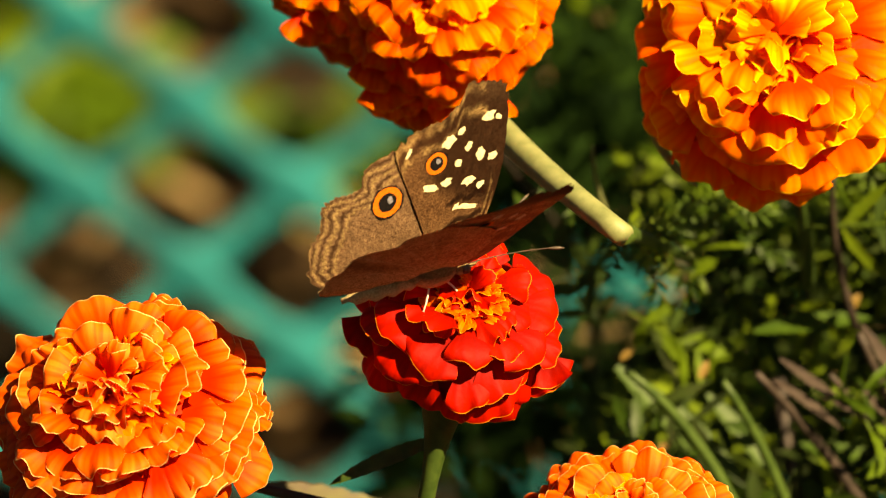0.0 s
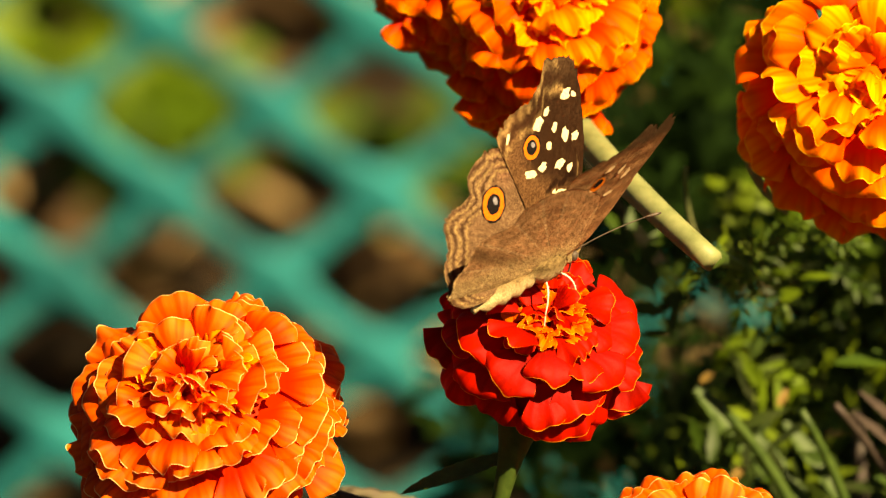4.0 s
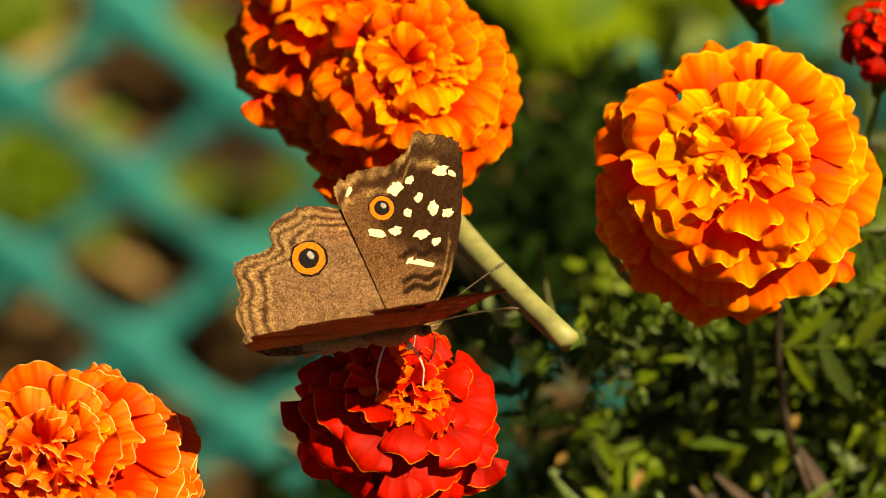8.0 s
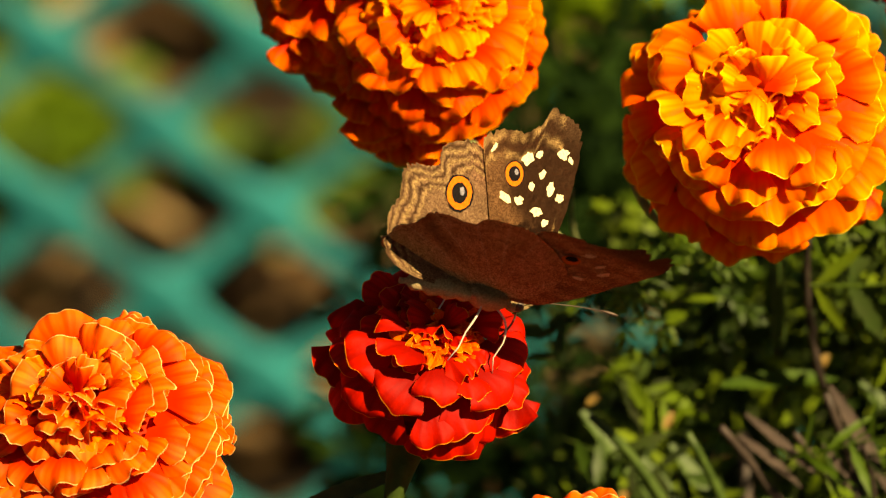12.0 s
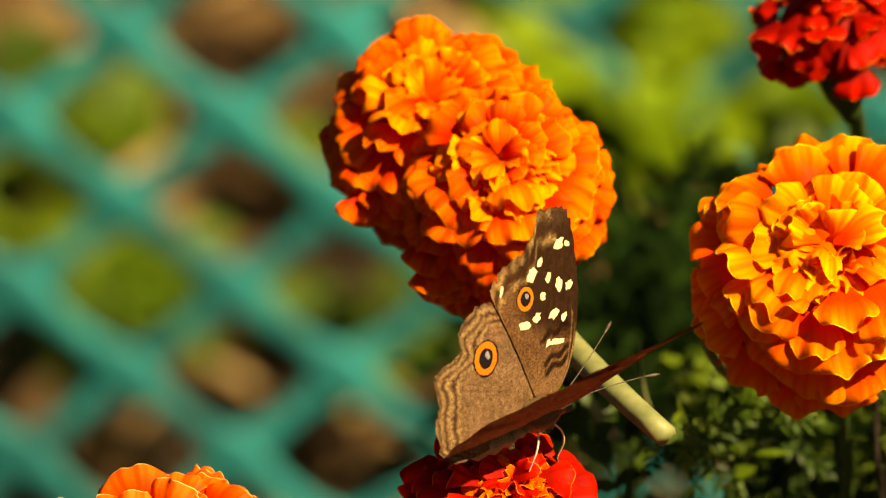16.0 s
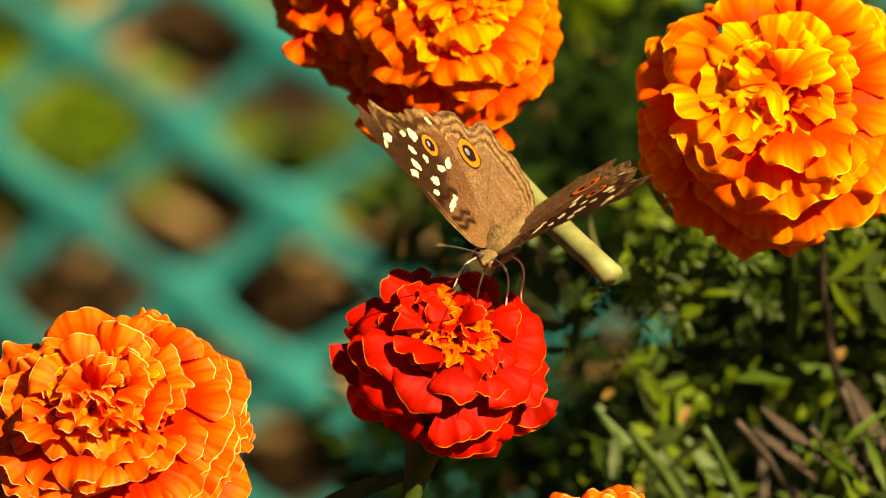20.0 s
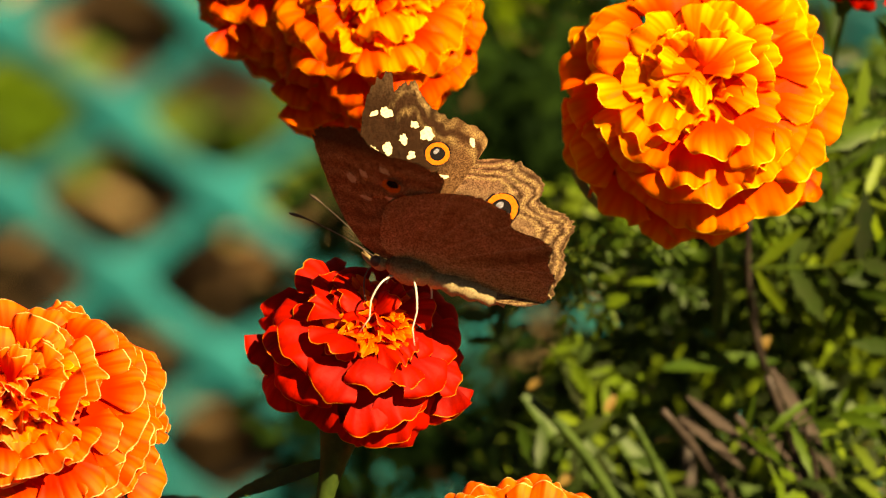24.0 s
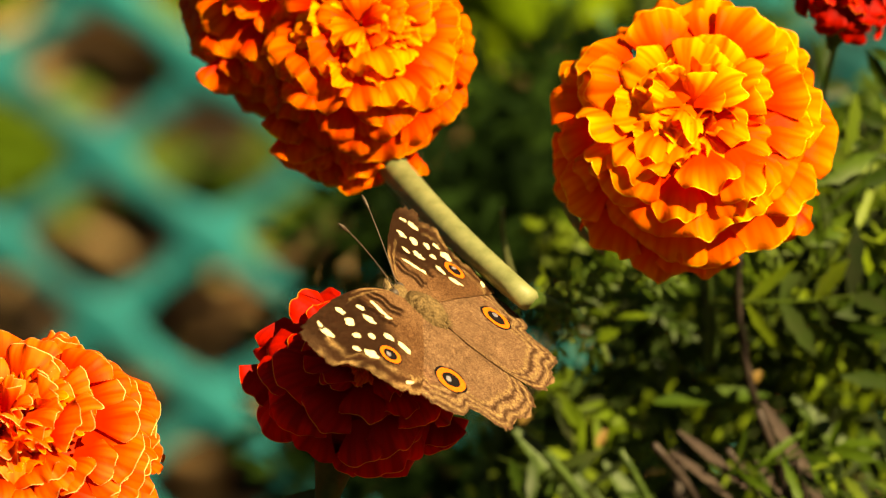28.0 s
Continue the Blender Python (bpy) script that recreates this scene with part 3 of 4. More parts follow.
def hinge(side, opening, sweep, twist):
    """A wing's pose on the body: opening is 0 flat and 90 upright; sweep swings it forward, twist turns its leading edge."""
    return Matrix.Translation((0.6 * MM, side * 1.1 * MM, 1.2 * MM)) @ Matrix.Rotation(radians(side * opening), 4, "X") @ Matrix.Rotation(radians(twist), 4, "Y") @ Matrix.Rotation(radians(side * sweep), 4, "Z")


# ---- leaves ----
def blade(verts, faces, root, along, across, nrm, length, width, teeth, droop, rng, notch=0.72):
    """One narrow toothed leaflet."""
    i0 = len(verts)
    n = teeth * 2
    for k in range(n + 1):
        s = k / n
        w = width * (math.sin(math.pi * min(1, s * 0.92 + 0.06)) ** 0.8) * (1.0 if k % 2 == 0 else notch) * (0.15 if k == n else 1)
        p = root + along * (length * s) - nrm * (droop * length * s * s)
        verts += [p + across * w + nrm * (0.25 * w), p, p - across * w + nrm * (0.25 * w)]
    for k in range(n):
        a = i0 + 3 * k
        faces += [(a, a + 1, a + 4, a + 3), (a + 1, a + 2, a + 5, a + 4)]


def pinnate(rng, length, pairs, leaflet, width, material, teeth=4):
    """A feathered marigold leaf along +y, its face up +z."""
    verts, faces = [], []
    pts = [Vector((0.06 * length * math.sin(2.5 * s), length * s, -0.16 * length * s * s)) for s in (i / 8 for i in range(9))]
    tv, tf = tube_data(pts, [length * 0.014 * (1 - 0.6 * i / 8) for i in range(9)], 5)
    verts += tv
    faces += tf
    for k in range(pairs):
        s = 0.18 + 0.78 * k / max(1, pairs - 1)
        p = pts[min(8, int(s * 8))].lerp(pts[min(8, int(s * 8) + 1)], s * 8 - int(s * 8))
        size = leaflet * (0.55 + 0.6 * math.sin(math.pi * (0.15 + 0.7 * s)))
        for side in (1, -1):
            if rng.random() < 0.12:
                continue
            a = radians(rng.uniform(22, 78))
            d = Vector((side * math.sin(a), math.cos(a), rng.uniform(-0.4, 0.5))).normalized()
            nrm = (Vector((rng.uniform(-0.6, 0.6), rng.uniform(-0.6, 0.6), 1)))
            nrm = (nrm - d * nrm.dot(d)).normalized()
            blade(verts, faces, p, d, d.cross(nrm), nrm, size * rng.uniform(0.6, 1.4), width * rng.uniform(0.7, 1.5), teeth, rng.uniform(-0.1, 0.5), rng)
    d, nrm = Vector((0, 1, -0.3)).normalized(), Vector((0, 0.3, 1)).normalized()
    blade(verts, faces, pts[-1], d, d.cross(nrm), nrm, leaflet * 1.1, width * 1.1, teeth, 0.15, rng)
    return mesh_of("leaf", verts, faces, material)


def lance(rng, length, width, material, teeth=9):
    """A long single leaf with a toothed edge."""
    verts, faces = [], []
    blade(verts, faces, Vector((0, 0, 0)), Vector((0, 1, 0)), Vector((1, 0, 0)), Vector((0, 0, 1)), length, width, teeth, rng.uniform(0.05, 0.2), rng, 0.87)
    return mesh_of("leaf", verts, faces, material)


def aimed(place, along, up):
    """A pose at place with +y along, and +z as near to up as it goes."""
    y = Vector(along).normalized()
    z = Vector(up)
    z = (z - y * z.dot(y)).normalized()
    return Matrix.Translation(place) @ Matrix((y.cross(z), y, z)).transposed().to_4x4()


# ---- ground, bank and net ----
def ground():
    verts, faces = [], []
    n, size = 120, 60.0
    line = [size * (abs(i / n * 2 - 1) ** 4) * (1 if i > n / 2 else -1) for i in range(n + 1)]
    for y in line:
        for x in line:
            far = math.hypot(x, y)
            verts.append((x, y + 2.0, GROUND + 0.04 * noise.noise(Vector((x * 2.2, y * 2.2, 0))) + 0.012 * noise.noise(Vector((x * 11, y * 11, 3))) + (0.02 * far if far > 6 else 0)))
    for j in range(n):
        for i in range(n):
            a = j * (n + 1) + i
            faces.append((a, a + 1, a + n + 2, a + n + 1))
    tagged(new("ground", mesh_of("ground", verts, faces, M_SOIL)), "dark bare garden soil under plants and litter", "ground", kind="structure")


def litter():
    """Dry leaves and twigs lying thick on the soil behind the net."""
    rng = random.Random(21)
    verts, faces = [], []
    for k in range(10500):
        x, y = (rng.uniform(-0.55, 0.55), rng.uniform(2.2, 4.2)) if k < 5600 else (rng.gauss(0, 1.1), rng.gauss(2.9, 1.2))
        if noise.noise(Vector((x * 20, y * 12, 4))) < rng.uniform(-0.15, 0.15):
            continue
        p = Vector((x, y, GROUND + rng.uniform(0.0, 0.05)))
        a = rng.uniform(0, 6.28)
        d = Vector((math.cos(a), math.sin(a), rng.uniform(-0.3, 0.5))).normalized()
        nrm = Vector((rng.uniform(-0.6, 0.6), rng.uniform(-0.9, 0.3), 1))
        nrm = (nrm - d * nrm.dot(d)).normalized()
        blade(verts, faces, p, d, d.cross(nrm), nrm, rng.uniform(0.03, 0.09), rng.uniform(0.008, 0.022), 2, rng.uniform(-0.3, 0.4), rng)
    tagged(new("leaf_litter", mesh_of("leaf_litter", verts, faces, M_ISLAND)), "dry brown and tan leaves scattered on dark soil", "leaf litter", kind="stuff")


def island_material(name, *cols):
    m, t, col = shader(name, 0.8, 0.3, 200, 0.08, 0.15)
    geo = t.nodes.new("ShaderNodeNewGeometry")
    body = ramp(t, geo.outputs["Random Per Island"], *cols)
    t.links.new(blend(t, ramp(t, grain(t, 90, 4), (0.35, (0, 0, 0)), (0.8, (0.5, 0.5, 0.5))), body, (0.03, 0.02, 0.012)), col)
    return m


# leaf colours darkened for the shade within and low on the bush
M_INNER_SHADED = island_material("shaded_inner_leaf", (0.0, (0.004, 0.012, 0.001)), (0.6, (0.020, 0.044, 0.002)), (1.0, (0.125, 0.19, 0.007)))
M_ISLAND = island_material("dry_litter", (0.0, (0.006, 0.004, 0.002)), (0.45, (0.030, 0.016, 0.007)), (0.75, (0.13, 0.075, 0.03)), (1.0, (0.42, 0.29, 0.14)))


def net():
    """The teal plastic mesh, upright on the soil: two crossing families of flat strands that widen at every crossing."""
    far, wide, high = 2.07, 0.95, 0.62
    ob = thing("net_fence", Matrix.Translation((0, far, GROUND)), "teal plastic diamond mesh fence behind the flowers", "fence")
    k = UNIT * 2.2
    cell_x, cell_y = 382 * k, 296 * k / math.cos(radians(DOWN))
    # the middle of one opening, where the sight line through it meets the fence
    ray = spot(108, 322, 1.0) - EYE
    hit = EYE + ray * (far / ray.y)
    cx, cz = hit.x, hit.z - GROUND
    unit = math.hypot(cell_x, cell_y) / 2
    for side in (1, -1):
        d = Vector((cell_x, 0, side * cell_y)).normalized()
        p = Vector((-d.z, 0, d.x))
        for n in range(-30, 31):
            # each strand runs through the crossings half a cell beside the openings' middles
            o = Vector((cx + (n + 0.5) * cell_x, 0, cz))
            s0, s1 = sorted(((0 - o.z) / d.z, (high - o.z) / d.z))
            s0, s1 = max(s0, (-wide - o.x) / d.x), min(s1, (wide - o.x) / d.x)
            if s1 - s0 < unit:
                continue
            verts, faces = [], []
            steps = max(2, round((s1 - s0) / unit * 6))
            for i in range(steps + 1):
                s = s0 + (s1 - s0) * i / steps
                w = 0.0043 + 0.0042 * (0.5 + 0.5 * math.cos(2 * math.pi * s / unit)) ** 1.5
                for a, b in ((-1, -0.4), (-0.6, -1), (0.6, -1), (1, -0.4), (1, 0.4), (0.6, 1), (-0.6, 1), (-1, 0.4)):
                    verts.append(o + d * s + p * (a * w) + Vector((0, b * 0.0016 + side * 0.0007, 0)))
            for i in range(steps):
                for q in range(8):
                    a, b = i * 8 + q, i * 8 + (q + 1) % 8
                    faces.append((a, b, b + 8, a + 8))
            part("strand", mesh_of("strand", verts, faces, M_NET), ob)
    return ob


def weeds():
    """Broad-leaved weeds growing behind the net."""
    rng = random.Random(33)
    dull = [lance(rng, 0.075, 0.021, M_WEED, 6) for _ in range(4)]
    bright = [lance(rng, 0.075, 0.024, M_LIME, 6) for _ in range(4)]
    made = []
    for gx, gy, depth, size, count in ((110, 330, 2.35, 0.8, 22), (950, -50, 1.90, 0.9, 40), (1090, -30, 1.90, 0.8, 34), (500, 370, 2.4, 0.7, 14), (10, 60, 2.4, 0.7, 16), (-130, 180, 2.4, 0.8, 18), (1290, 20, 2.1, 1.0, 22), (10, -40, 2.5, 0.7, 14), (640, 800, 2.3, 0.5, 10), (400, 60, 2.5, 0.4, 8)):
        kinds = bright if depth < 2.28 else dull
        depth += 0.30
        c = spot(gx, gy, depth)
        ob = thing("weed", Matrix.Translation(c), "yellow-green broad-leaved weed growing behind the mesh", "weed", "weeds behind the fence")
        root = Vector((c.x, c.y + 0.02, GROUND)) - c
        part("stem", tube("stem", bow(root, root * 0.5 + Vector((0.01, 0.02, 0)), (0, 0, 0), 6), 0.002, M_STEM, 6), ob)
        for k in range(count):
            a = k * 2.4
            d = Vector((math.cos(a), math.sin(a) - 0.3, rng.uniform(-0.4, 0.7)))
            part("leaf", rng.choice(kinds), ob, aimed(Vector((rng.uniform(-1, 1), rng.uniform(-1, 1), rng.uniform(-1.2, 1.0))) * 0.022 * size, d, (0.1, -0.7, 0.8)) @ Matrix.Scale(size * rng.uniform(0.55, 0.9), 4))
        made.append(ob)


# ---- the marigold bed ----
DOME = ((7, 6, 36), (15, 9, 38), (23, 13, 40), (32, 16, 41), (41, 19, 42), (51, 22, 42), (61, 24, 42), (72, 24, 42), (83, 22, 42), (95, 18, 42))
OPEN = ((14, 6, 32), (29, 8, 38), (45, 9, 43), (60, 10, 46), (75, 10, 47), (90, 9, 47), (104, 7, 46))
ROUND = ((9, 5, 35), (21, 8, 39), (33, 11, 42), (46, 14, 44), (60, 16, 45), (75, 16, 45), (90, 14, 45))
DEEP = ROUND + ((107, 10, 46),)
U = UNIT


def loose(depth, *rows):
    """Loose petals hanging from a bloom: (across, down, along right, along up, length in grid units)."""
    return [(spot(gx, gy, depth), facing(ax, ay, 0.25), facing(-ax * 0.3, 0.35 + 0.3 * abs(ax), 1.0), n * UNIT) for gx, gy, ax, ay, n in rows]


left_bloom = flower("marigold_flower", "orange double marigold with ruffled yellow-rimmed petals", spot(187, 880, 1.0), facing(-0.2, 0.58, 0.78), 270 * U, M_ORANGE, M_EMBER, DOME, 3, 0.82, (spot(225, 960, 1.0), spot(250, 1080, 1.0), spot(340, 1500, 1.02)), M_STEM_PALE, thick=0.09, size=0.335, lift=60, ruffle=0.044, disc=40, disc_r=0.28, neck=1.5)
red_bloom = flower("marigold_flower", "deep red marigold with orange centre, butterfly feeding on it", spot(768, 738, 1.0), facing(0.22, 0.62, 0.75), 186 * U, M_RED, M_COAL, OPEN, 8, 0.85, (spot(735, 860, 1.0), spot(715, 950, 1.0), spot(600, 1400, 1.02)), M_STEM, size=0.44, disc=58, disc_r=0.27, thick=0.10, neck=1.6,
                   hang=loose(1.0, (640, 640, -0.45, -1, 92), (655, 690, -0.7, -1, 88), (672, 770, -0.5, -0.8, 74), (905, 790, 0.15, -1, 76), (800, 820, 0.2, -1, 80), (745, 800, -0.1, -1, 78)))
low_bloom = flower("marigold_flower", "orange-red marigold low among the leaves", spot(1048, 1176, 1.0), facing(0.05, 0.62, 0.78), 236 * U, M_ORANGE, M_EMBER, DOME, 12, 0.85, (spot(1035, 1200, 1.0), spot(1040, 1350, 1.0), spot(980, 1700, 1.02)), M_STEM, size=0.37, lift=60, ruffle=0.046, disc=50, disc_r=0.3)
right_bloom = flower("marigold_flower", "large golden-orange double marigold in full sun", spot(1359, 308, 1.03), facing(-0.07, 0.36, 0.92), 262 * U, M_GOLD, M_FLORET, ROUND, 17, 0.85, (spot(1375, 400, 1.05), spot(1400, 620, 1.15), spot(1380, 1100, 1.3)), M_TWIG, size=0.45, ruffle=0.065, thick=0.035,
                     hang=loose(1.03, (1290, 450, -0.05, -1, 92), (1240, 430, -0.3, -1, 90), (1500, 410, 0.2, -1, 92), (1400, 420, 0.05, -1, 84), (1212, 395, -0.35, -1, 72)), hang_mat=M_FLAME)
sepal = right_bloom.matrix_basis.inverted()
part("sepal", tube("sepal", [sepal @ p for p in bow(spot(1128, 392, 1.042), spot(1145, 462, 1.042), spot(1204, 512, 1.045), 8)], [U * r for r in (3, 7, 9, 10, 10, 9, 7, 5, 3)], M_STEM_PALE, 8), right_bloom, None, "pale green sepal")
top_bloom = flower("marigold_flower", "flame-orange marigold in front of its twin bloom", spot(788, 160, 1.046), facing(-0.08, 0.42, 0.88), 200 * U, M_FLAME, M_FLORET, DEEP, 23, 0.9, (spot(790, 300, 1.058), spot(880, 430, 1.026), spot(1072, 594, 1.008)), M_STEM_PALE, size=0.50, ruffle=0.065, thick=0.150, disc=64, disc_r=0.42, root=False,
                   hang=loose(1.046, (682, 262, -0.1, -1, 95), (668, 285, -0.15, -1, 82), (702, 290, 0.0, -1, 80), (745, 312, -0.12, -1, 96), (790, 318, -0.05, -1, 92), (838, 305, 0.12, -1, 90)))
twin_bloom = flower("marigold_flower", "flame-orange marigold crowded against its neighbour", spot(668, 62, 1.062), facing(-0.12, 0.5, 0.85), 228 * U, M_FLAME, M_GOLD, DEEP, 29, 0.85, (spot(650, 120, 1.09), spot(760, 300, 1.13), spot(1010, 640, 1.24)), M_TWIG, size=0.45, ruffle=0.065, thick=0.035,
                    hang=loose(1.054, (525, 110, -0.4, -1, 80), (565, 150, -0.2, -1, 84)))
far_bloom = flower("marigold_flower", "dark red marigold behind the others", spot(1365, -122, 1.08), facing(-0.2, 0.8, 0.5), 165 * U, M_RED, M_RED, OPEN, 31, 0.85, (spot(1395, -30, 1.08), spot(1440, 200, 1.16), spot(1470, 700, 1.32)), M_STEM, thick=0.11)
side_bloom = flower("marigold_flower", "small red marigold bending out on a dark stem", spot(1640, 60, 1.06), facing(0.2, 0.7, 0.6), 105 * U, M_RED, M_RED, OPEN, 37, 0.85, (spot(1625, 110, 1.06), spot(1590, 260, 1.12), spot(1480, 640, 1.3)), M_STEM)


def covers(m, me):
    """Whether a leaf set at m would close the gap in the bush through which the mesh fence shows."""
    for n in range(0, len(me.vertices), 7):
        p = VIEW.inverted() @ (m @ me.vertices[n].co)
        gx, gy = 784 - p.x / p.z / UNIT, 441 + p.y / p.z / UNIT
        if ((gx - 1120) / 60) ** 2 + ((gy - 648) / 38) ** 2 < 1:
            return True
    return False


def bush():
    """The leafy marigold plant that carries the far blooms."""
    rng = random.Random(41)
    ob = thing("marigold_plant", Matrix.Translation(spot(1350, 800, 1.07)), "bushy marigold plant with feathery toothed green leaves", "plant")
    back = ob.matrix_basis.inverted()
    light = [pinnate(rng, rng.uniform(0.019, 0.026), 5, 0.0076, 0.00112, M_LEAF, 3) for _ in range(8)]
    dark = [pinnate(rng, 0.022, 6, 0.007, 0.0012, M_LEAF_SHADED, 3) for _ in range(4)]
    toward = facing(0, 0.5, 1)
    rest_v, rest_f, made = [], [], 0
    for k in range(1000):
        gx = rng.uniform(960, 1850)
        top = 530 + max(0, 1200 - gx) * 1.1 - max(0, gx - 1450) * 0.5
        # brighter leaves crowd the top edge, standing for sunlight above the blooms' shade
        gy = top + (1300 - top) * (rng.random() ** 2.2 if k < 450 else rng.random())
        if noise.noise(Vector((gx / 80, gy / 80, 7))) + 0.5 * noise.noise(Vector((gx / 200, gy / 200, 3))) < rng.uniform(-0.15, 0.15):
            continue
        # thinned lower down to darken it, as the blooms' shade would
        if gy > 780 and rng.random() < 0.5:
            continue
        depth = 1.08 + 0.2 * rng.random()
        a = rng.uniform(-2.6, 0.6) + 1.57
        d = facing(math.cos(a), math.sin(a), rng.uniform(-0.5, 0.5))
        m = back @ aimed(spot(gx, gy, depth), d, toward + Vector((rng.uniform(-0.7, 0.7), rng.uniform(-0.3, 0.3), rng.uniform(-0.5, 0.5)))) @ Matrix.Scale(rng.uniform(0.7, 1.3), 4)
        me = rng.choice(light)
        if covers(ob.matrix_basis @ m, me):
            continue
        if k < 450 and made < 260:
            made += 1
            part("leaf", me, ob, m)
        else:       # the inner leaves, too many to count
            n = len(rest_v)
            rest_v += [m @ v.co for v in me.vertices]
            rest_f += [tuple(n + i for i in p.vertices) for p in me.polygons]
    for k in range(420):       # the lower foliage, down to the soil
        s = rng.random()
        p = spot(1400, 1250, 1.14).lerp(Vector((0.06, 1.12, GROUND)), s) + Vector((rng.gauss(0, 0.028), rng.gauss(0, 0.028), 0))
        a = rng.uniform(0, 6.28)
        m = back @ aimed(p, (math.cos(a), math.sin(a), rng.uniform(-0.4, 0.5)), (0.2, -0.5, 1)) @ Matrix.Scale(rng.uniform(1.0, 1.8), 4)
        me = rng.choice(light)
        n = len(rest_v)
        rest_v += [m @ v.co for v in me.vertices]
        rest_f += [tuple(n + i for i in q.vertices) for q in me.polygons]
    tagged(part("inner_leaves", mesh_of("inner_leaves", rest_v, rest_f, M_INNER_SHADED), ob), kind="stuff")
    # leaves coloured dark to stand for shade between and behind the blooms
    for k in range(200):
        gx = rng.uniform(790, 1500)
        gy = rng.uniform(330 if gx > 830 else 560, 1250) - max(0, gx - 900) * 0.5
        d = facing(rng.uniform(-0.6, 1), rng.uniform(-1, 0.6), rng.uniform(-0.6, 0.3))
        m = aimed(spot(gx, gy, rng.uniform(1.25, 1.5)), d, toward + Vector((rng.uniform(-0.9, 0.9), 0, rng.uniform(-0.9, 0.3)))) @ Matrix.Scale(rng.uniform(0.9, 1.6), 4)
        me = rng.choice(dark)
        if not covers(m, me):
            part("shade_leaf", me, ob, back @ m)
    # more leaves painted dark, for the shaded gap between the far blooms
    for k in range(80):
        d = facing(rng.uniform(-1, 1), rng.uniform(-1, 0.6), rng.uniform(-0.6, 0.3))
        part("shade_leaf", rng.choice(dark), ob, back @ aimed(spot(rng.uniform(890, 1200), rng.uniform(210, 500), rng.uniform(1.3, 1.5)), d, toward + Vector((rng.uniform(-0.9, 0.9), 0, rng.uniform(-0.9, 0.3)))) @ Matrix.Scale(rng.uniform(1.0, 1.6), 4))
    for x0, y0, x1, y1, x2, y2, r, mat in ((1650, 1300, 1540, 960, 1475, 790, 0.0011, M_TWIG), (1600, 1200, 1500, 960, 1420, 860, 0.0009, M_TWIG), (1500, 1150, 1380, 950, 1290, 850, 0.0010, M_TWIG), (1640, 1240, 1560, 1010, 1545, 880, 0.0009, M_TWIG), (1300, 1300, 1240, 980, 1060, 830, 0.0012, M_STEM), (1380, 1300, 1330, 1020, 1230, 860, 0.0011, M_STEM), (1470, 780, 1430, 620, 1445, 510, 0.0007, M_TWIG), (1390, 700, 1400, 600, 1380, 480, 0.0011, M_STEM), (1045, 560, 1020, 500, 1025, 430, 0.0005, M_STEM_PALE)):
        part("stem", tube("stem", [back @ p for p in bow(spot(x0, y0, 1.10), spot(x1, y1, 1.09), spot(x2, y2, 1.08), 10)], [r * (1.2 - 0.06 * i) for i in range(11)], mat, 8), ob)
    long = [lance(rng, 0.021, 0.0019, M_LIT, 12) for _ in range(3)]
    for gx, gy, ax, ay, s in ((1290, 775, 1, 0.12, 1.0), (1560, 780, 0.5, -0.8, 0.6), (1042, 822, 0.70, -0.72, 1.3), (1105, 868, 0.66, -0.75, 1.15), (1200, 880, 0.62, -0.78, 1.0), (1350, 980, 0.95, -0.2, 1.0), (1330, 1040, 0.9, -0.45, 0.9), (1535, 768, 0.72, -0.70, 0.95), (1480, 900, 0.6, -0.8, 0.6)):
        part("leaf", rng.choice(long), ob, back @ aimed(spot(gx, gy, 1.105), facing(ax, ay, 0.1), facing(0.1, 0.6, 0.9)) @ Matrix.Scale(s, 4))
    aged = [lance(rng, 0.018, 0.0012, M_AGED, 8) for _ in range(3)]
    for gx, gy, ax, ay, s in ((1333, 826, 0.78, -0.62, 0.9), (1482, 776, 0.52, -0.86, 1.25), (1318, 862, 0.80, -0.55, 0.8), (1470, 880, 0.60, -0.80, 0.8)):
        part("aged_leaf", rng.choice(aged), ob, back @ aimed(spot(gx, gy, 1.085), facing(ax, ay, 0.1), facing(0.1, 0.6, 0.9)) @ Matrix.Scale(s, 4), "purple-brown narrow leaf")
    for gx, gy, depth in ((1300, 1290, 1.10), (1500, 1150, 1.10), (1640, 1240, 1.10), (1330, 860, 1.13), (1100, 900, 1.35), (1250, 700, 1.4), (1000, 640, 1.3)):
        head = spot(gx, gy, depth)
        foot = Vector((0.05 + head.x * 0.3, head.y * 0.5 + 0.56, GROUND - 0.01))
        part("main_stem", tube("main_stem", [back @ p for p in bow(head, head.lerp(foot, 0.5) + Vector((0.01, -0.01, 0)), foot, 10)], [0.0011 + 0.00008 * i for i in range(11)], M_TWIG, 8), ob)
    # the joint where the pale flower stem leaves the plant
    part("stem", tube("stem", [back @ p for p in bow(spot(1066, 589, 1.009), spot(1130, 590, 1.10), spot(1290, 720, 1.22), 10)], [0.0004 + 0.0016 * 0.70 ** i for i in range(11)], M_STEM, 8), ob)
    for k in range(16):
        a = rng.uniform(-2.2, 1.4)
        d = facing(math.cos(a), math.sin(a), rng.uniform(-0.4, 0.6))
        part("leaf", rng.choice(light), ob, back @ aimed(spot(rng.uniform(1070, 1260), rng.uniform(530, 605), rng.uniform(1.07, 1.11)), d, toward + Vector((rng.uniform(-0.5, 0.5), 0, 0))) @ Matrix.Scale(rng.uniform(0.3, 0.5), 4))
    for k in range(7):
        a = rng.uniform(-2.6, 0.9)
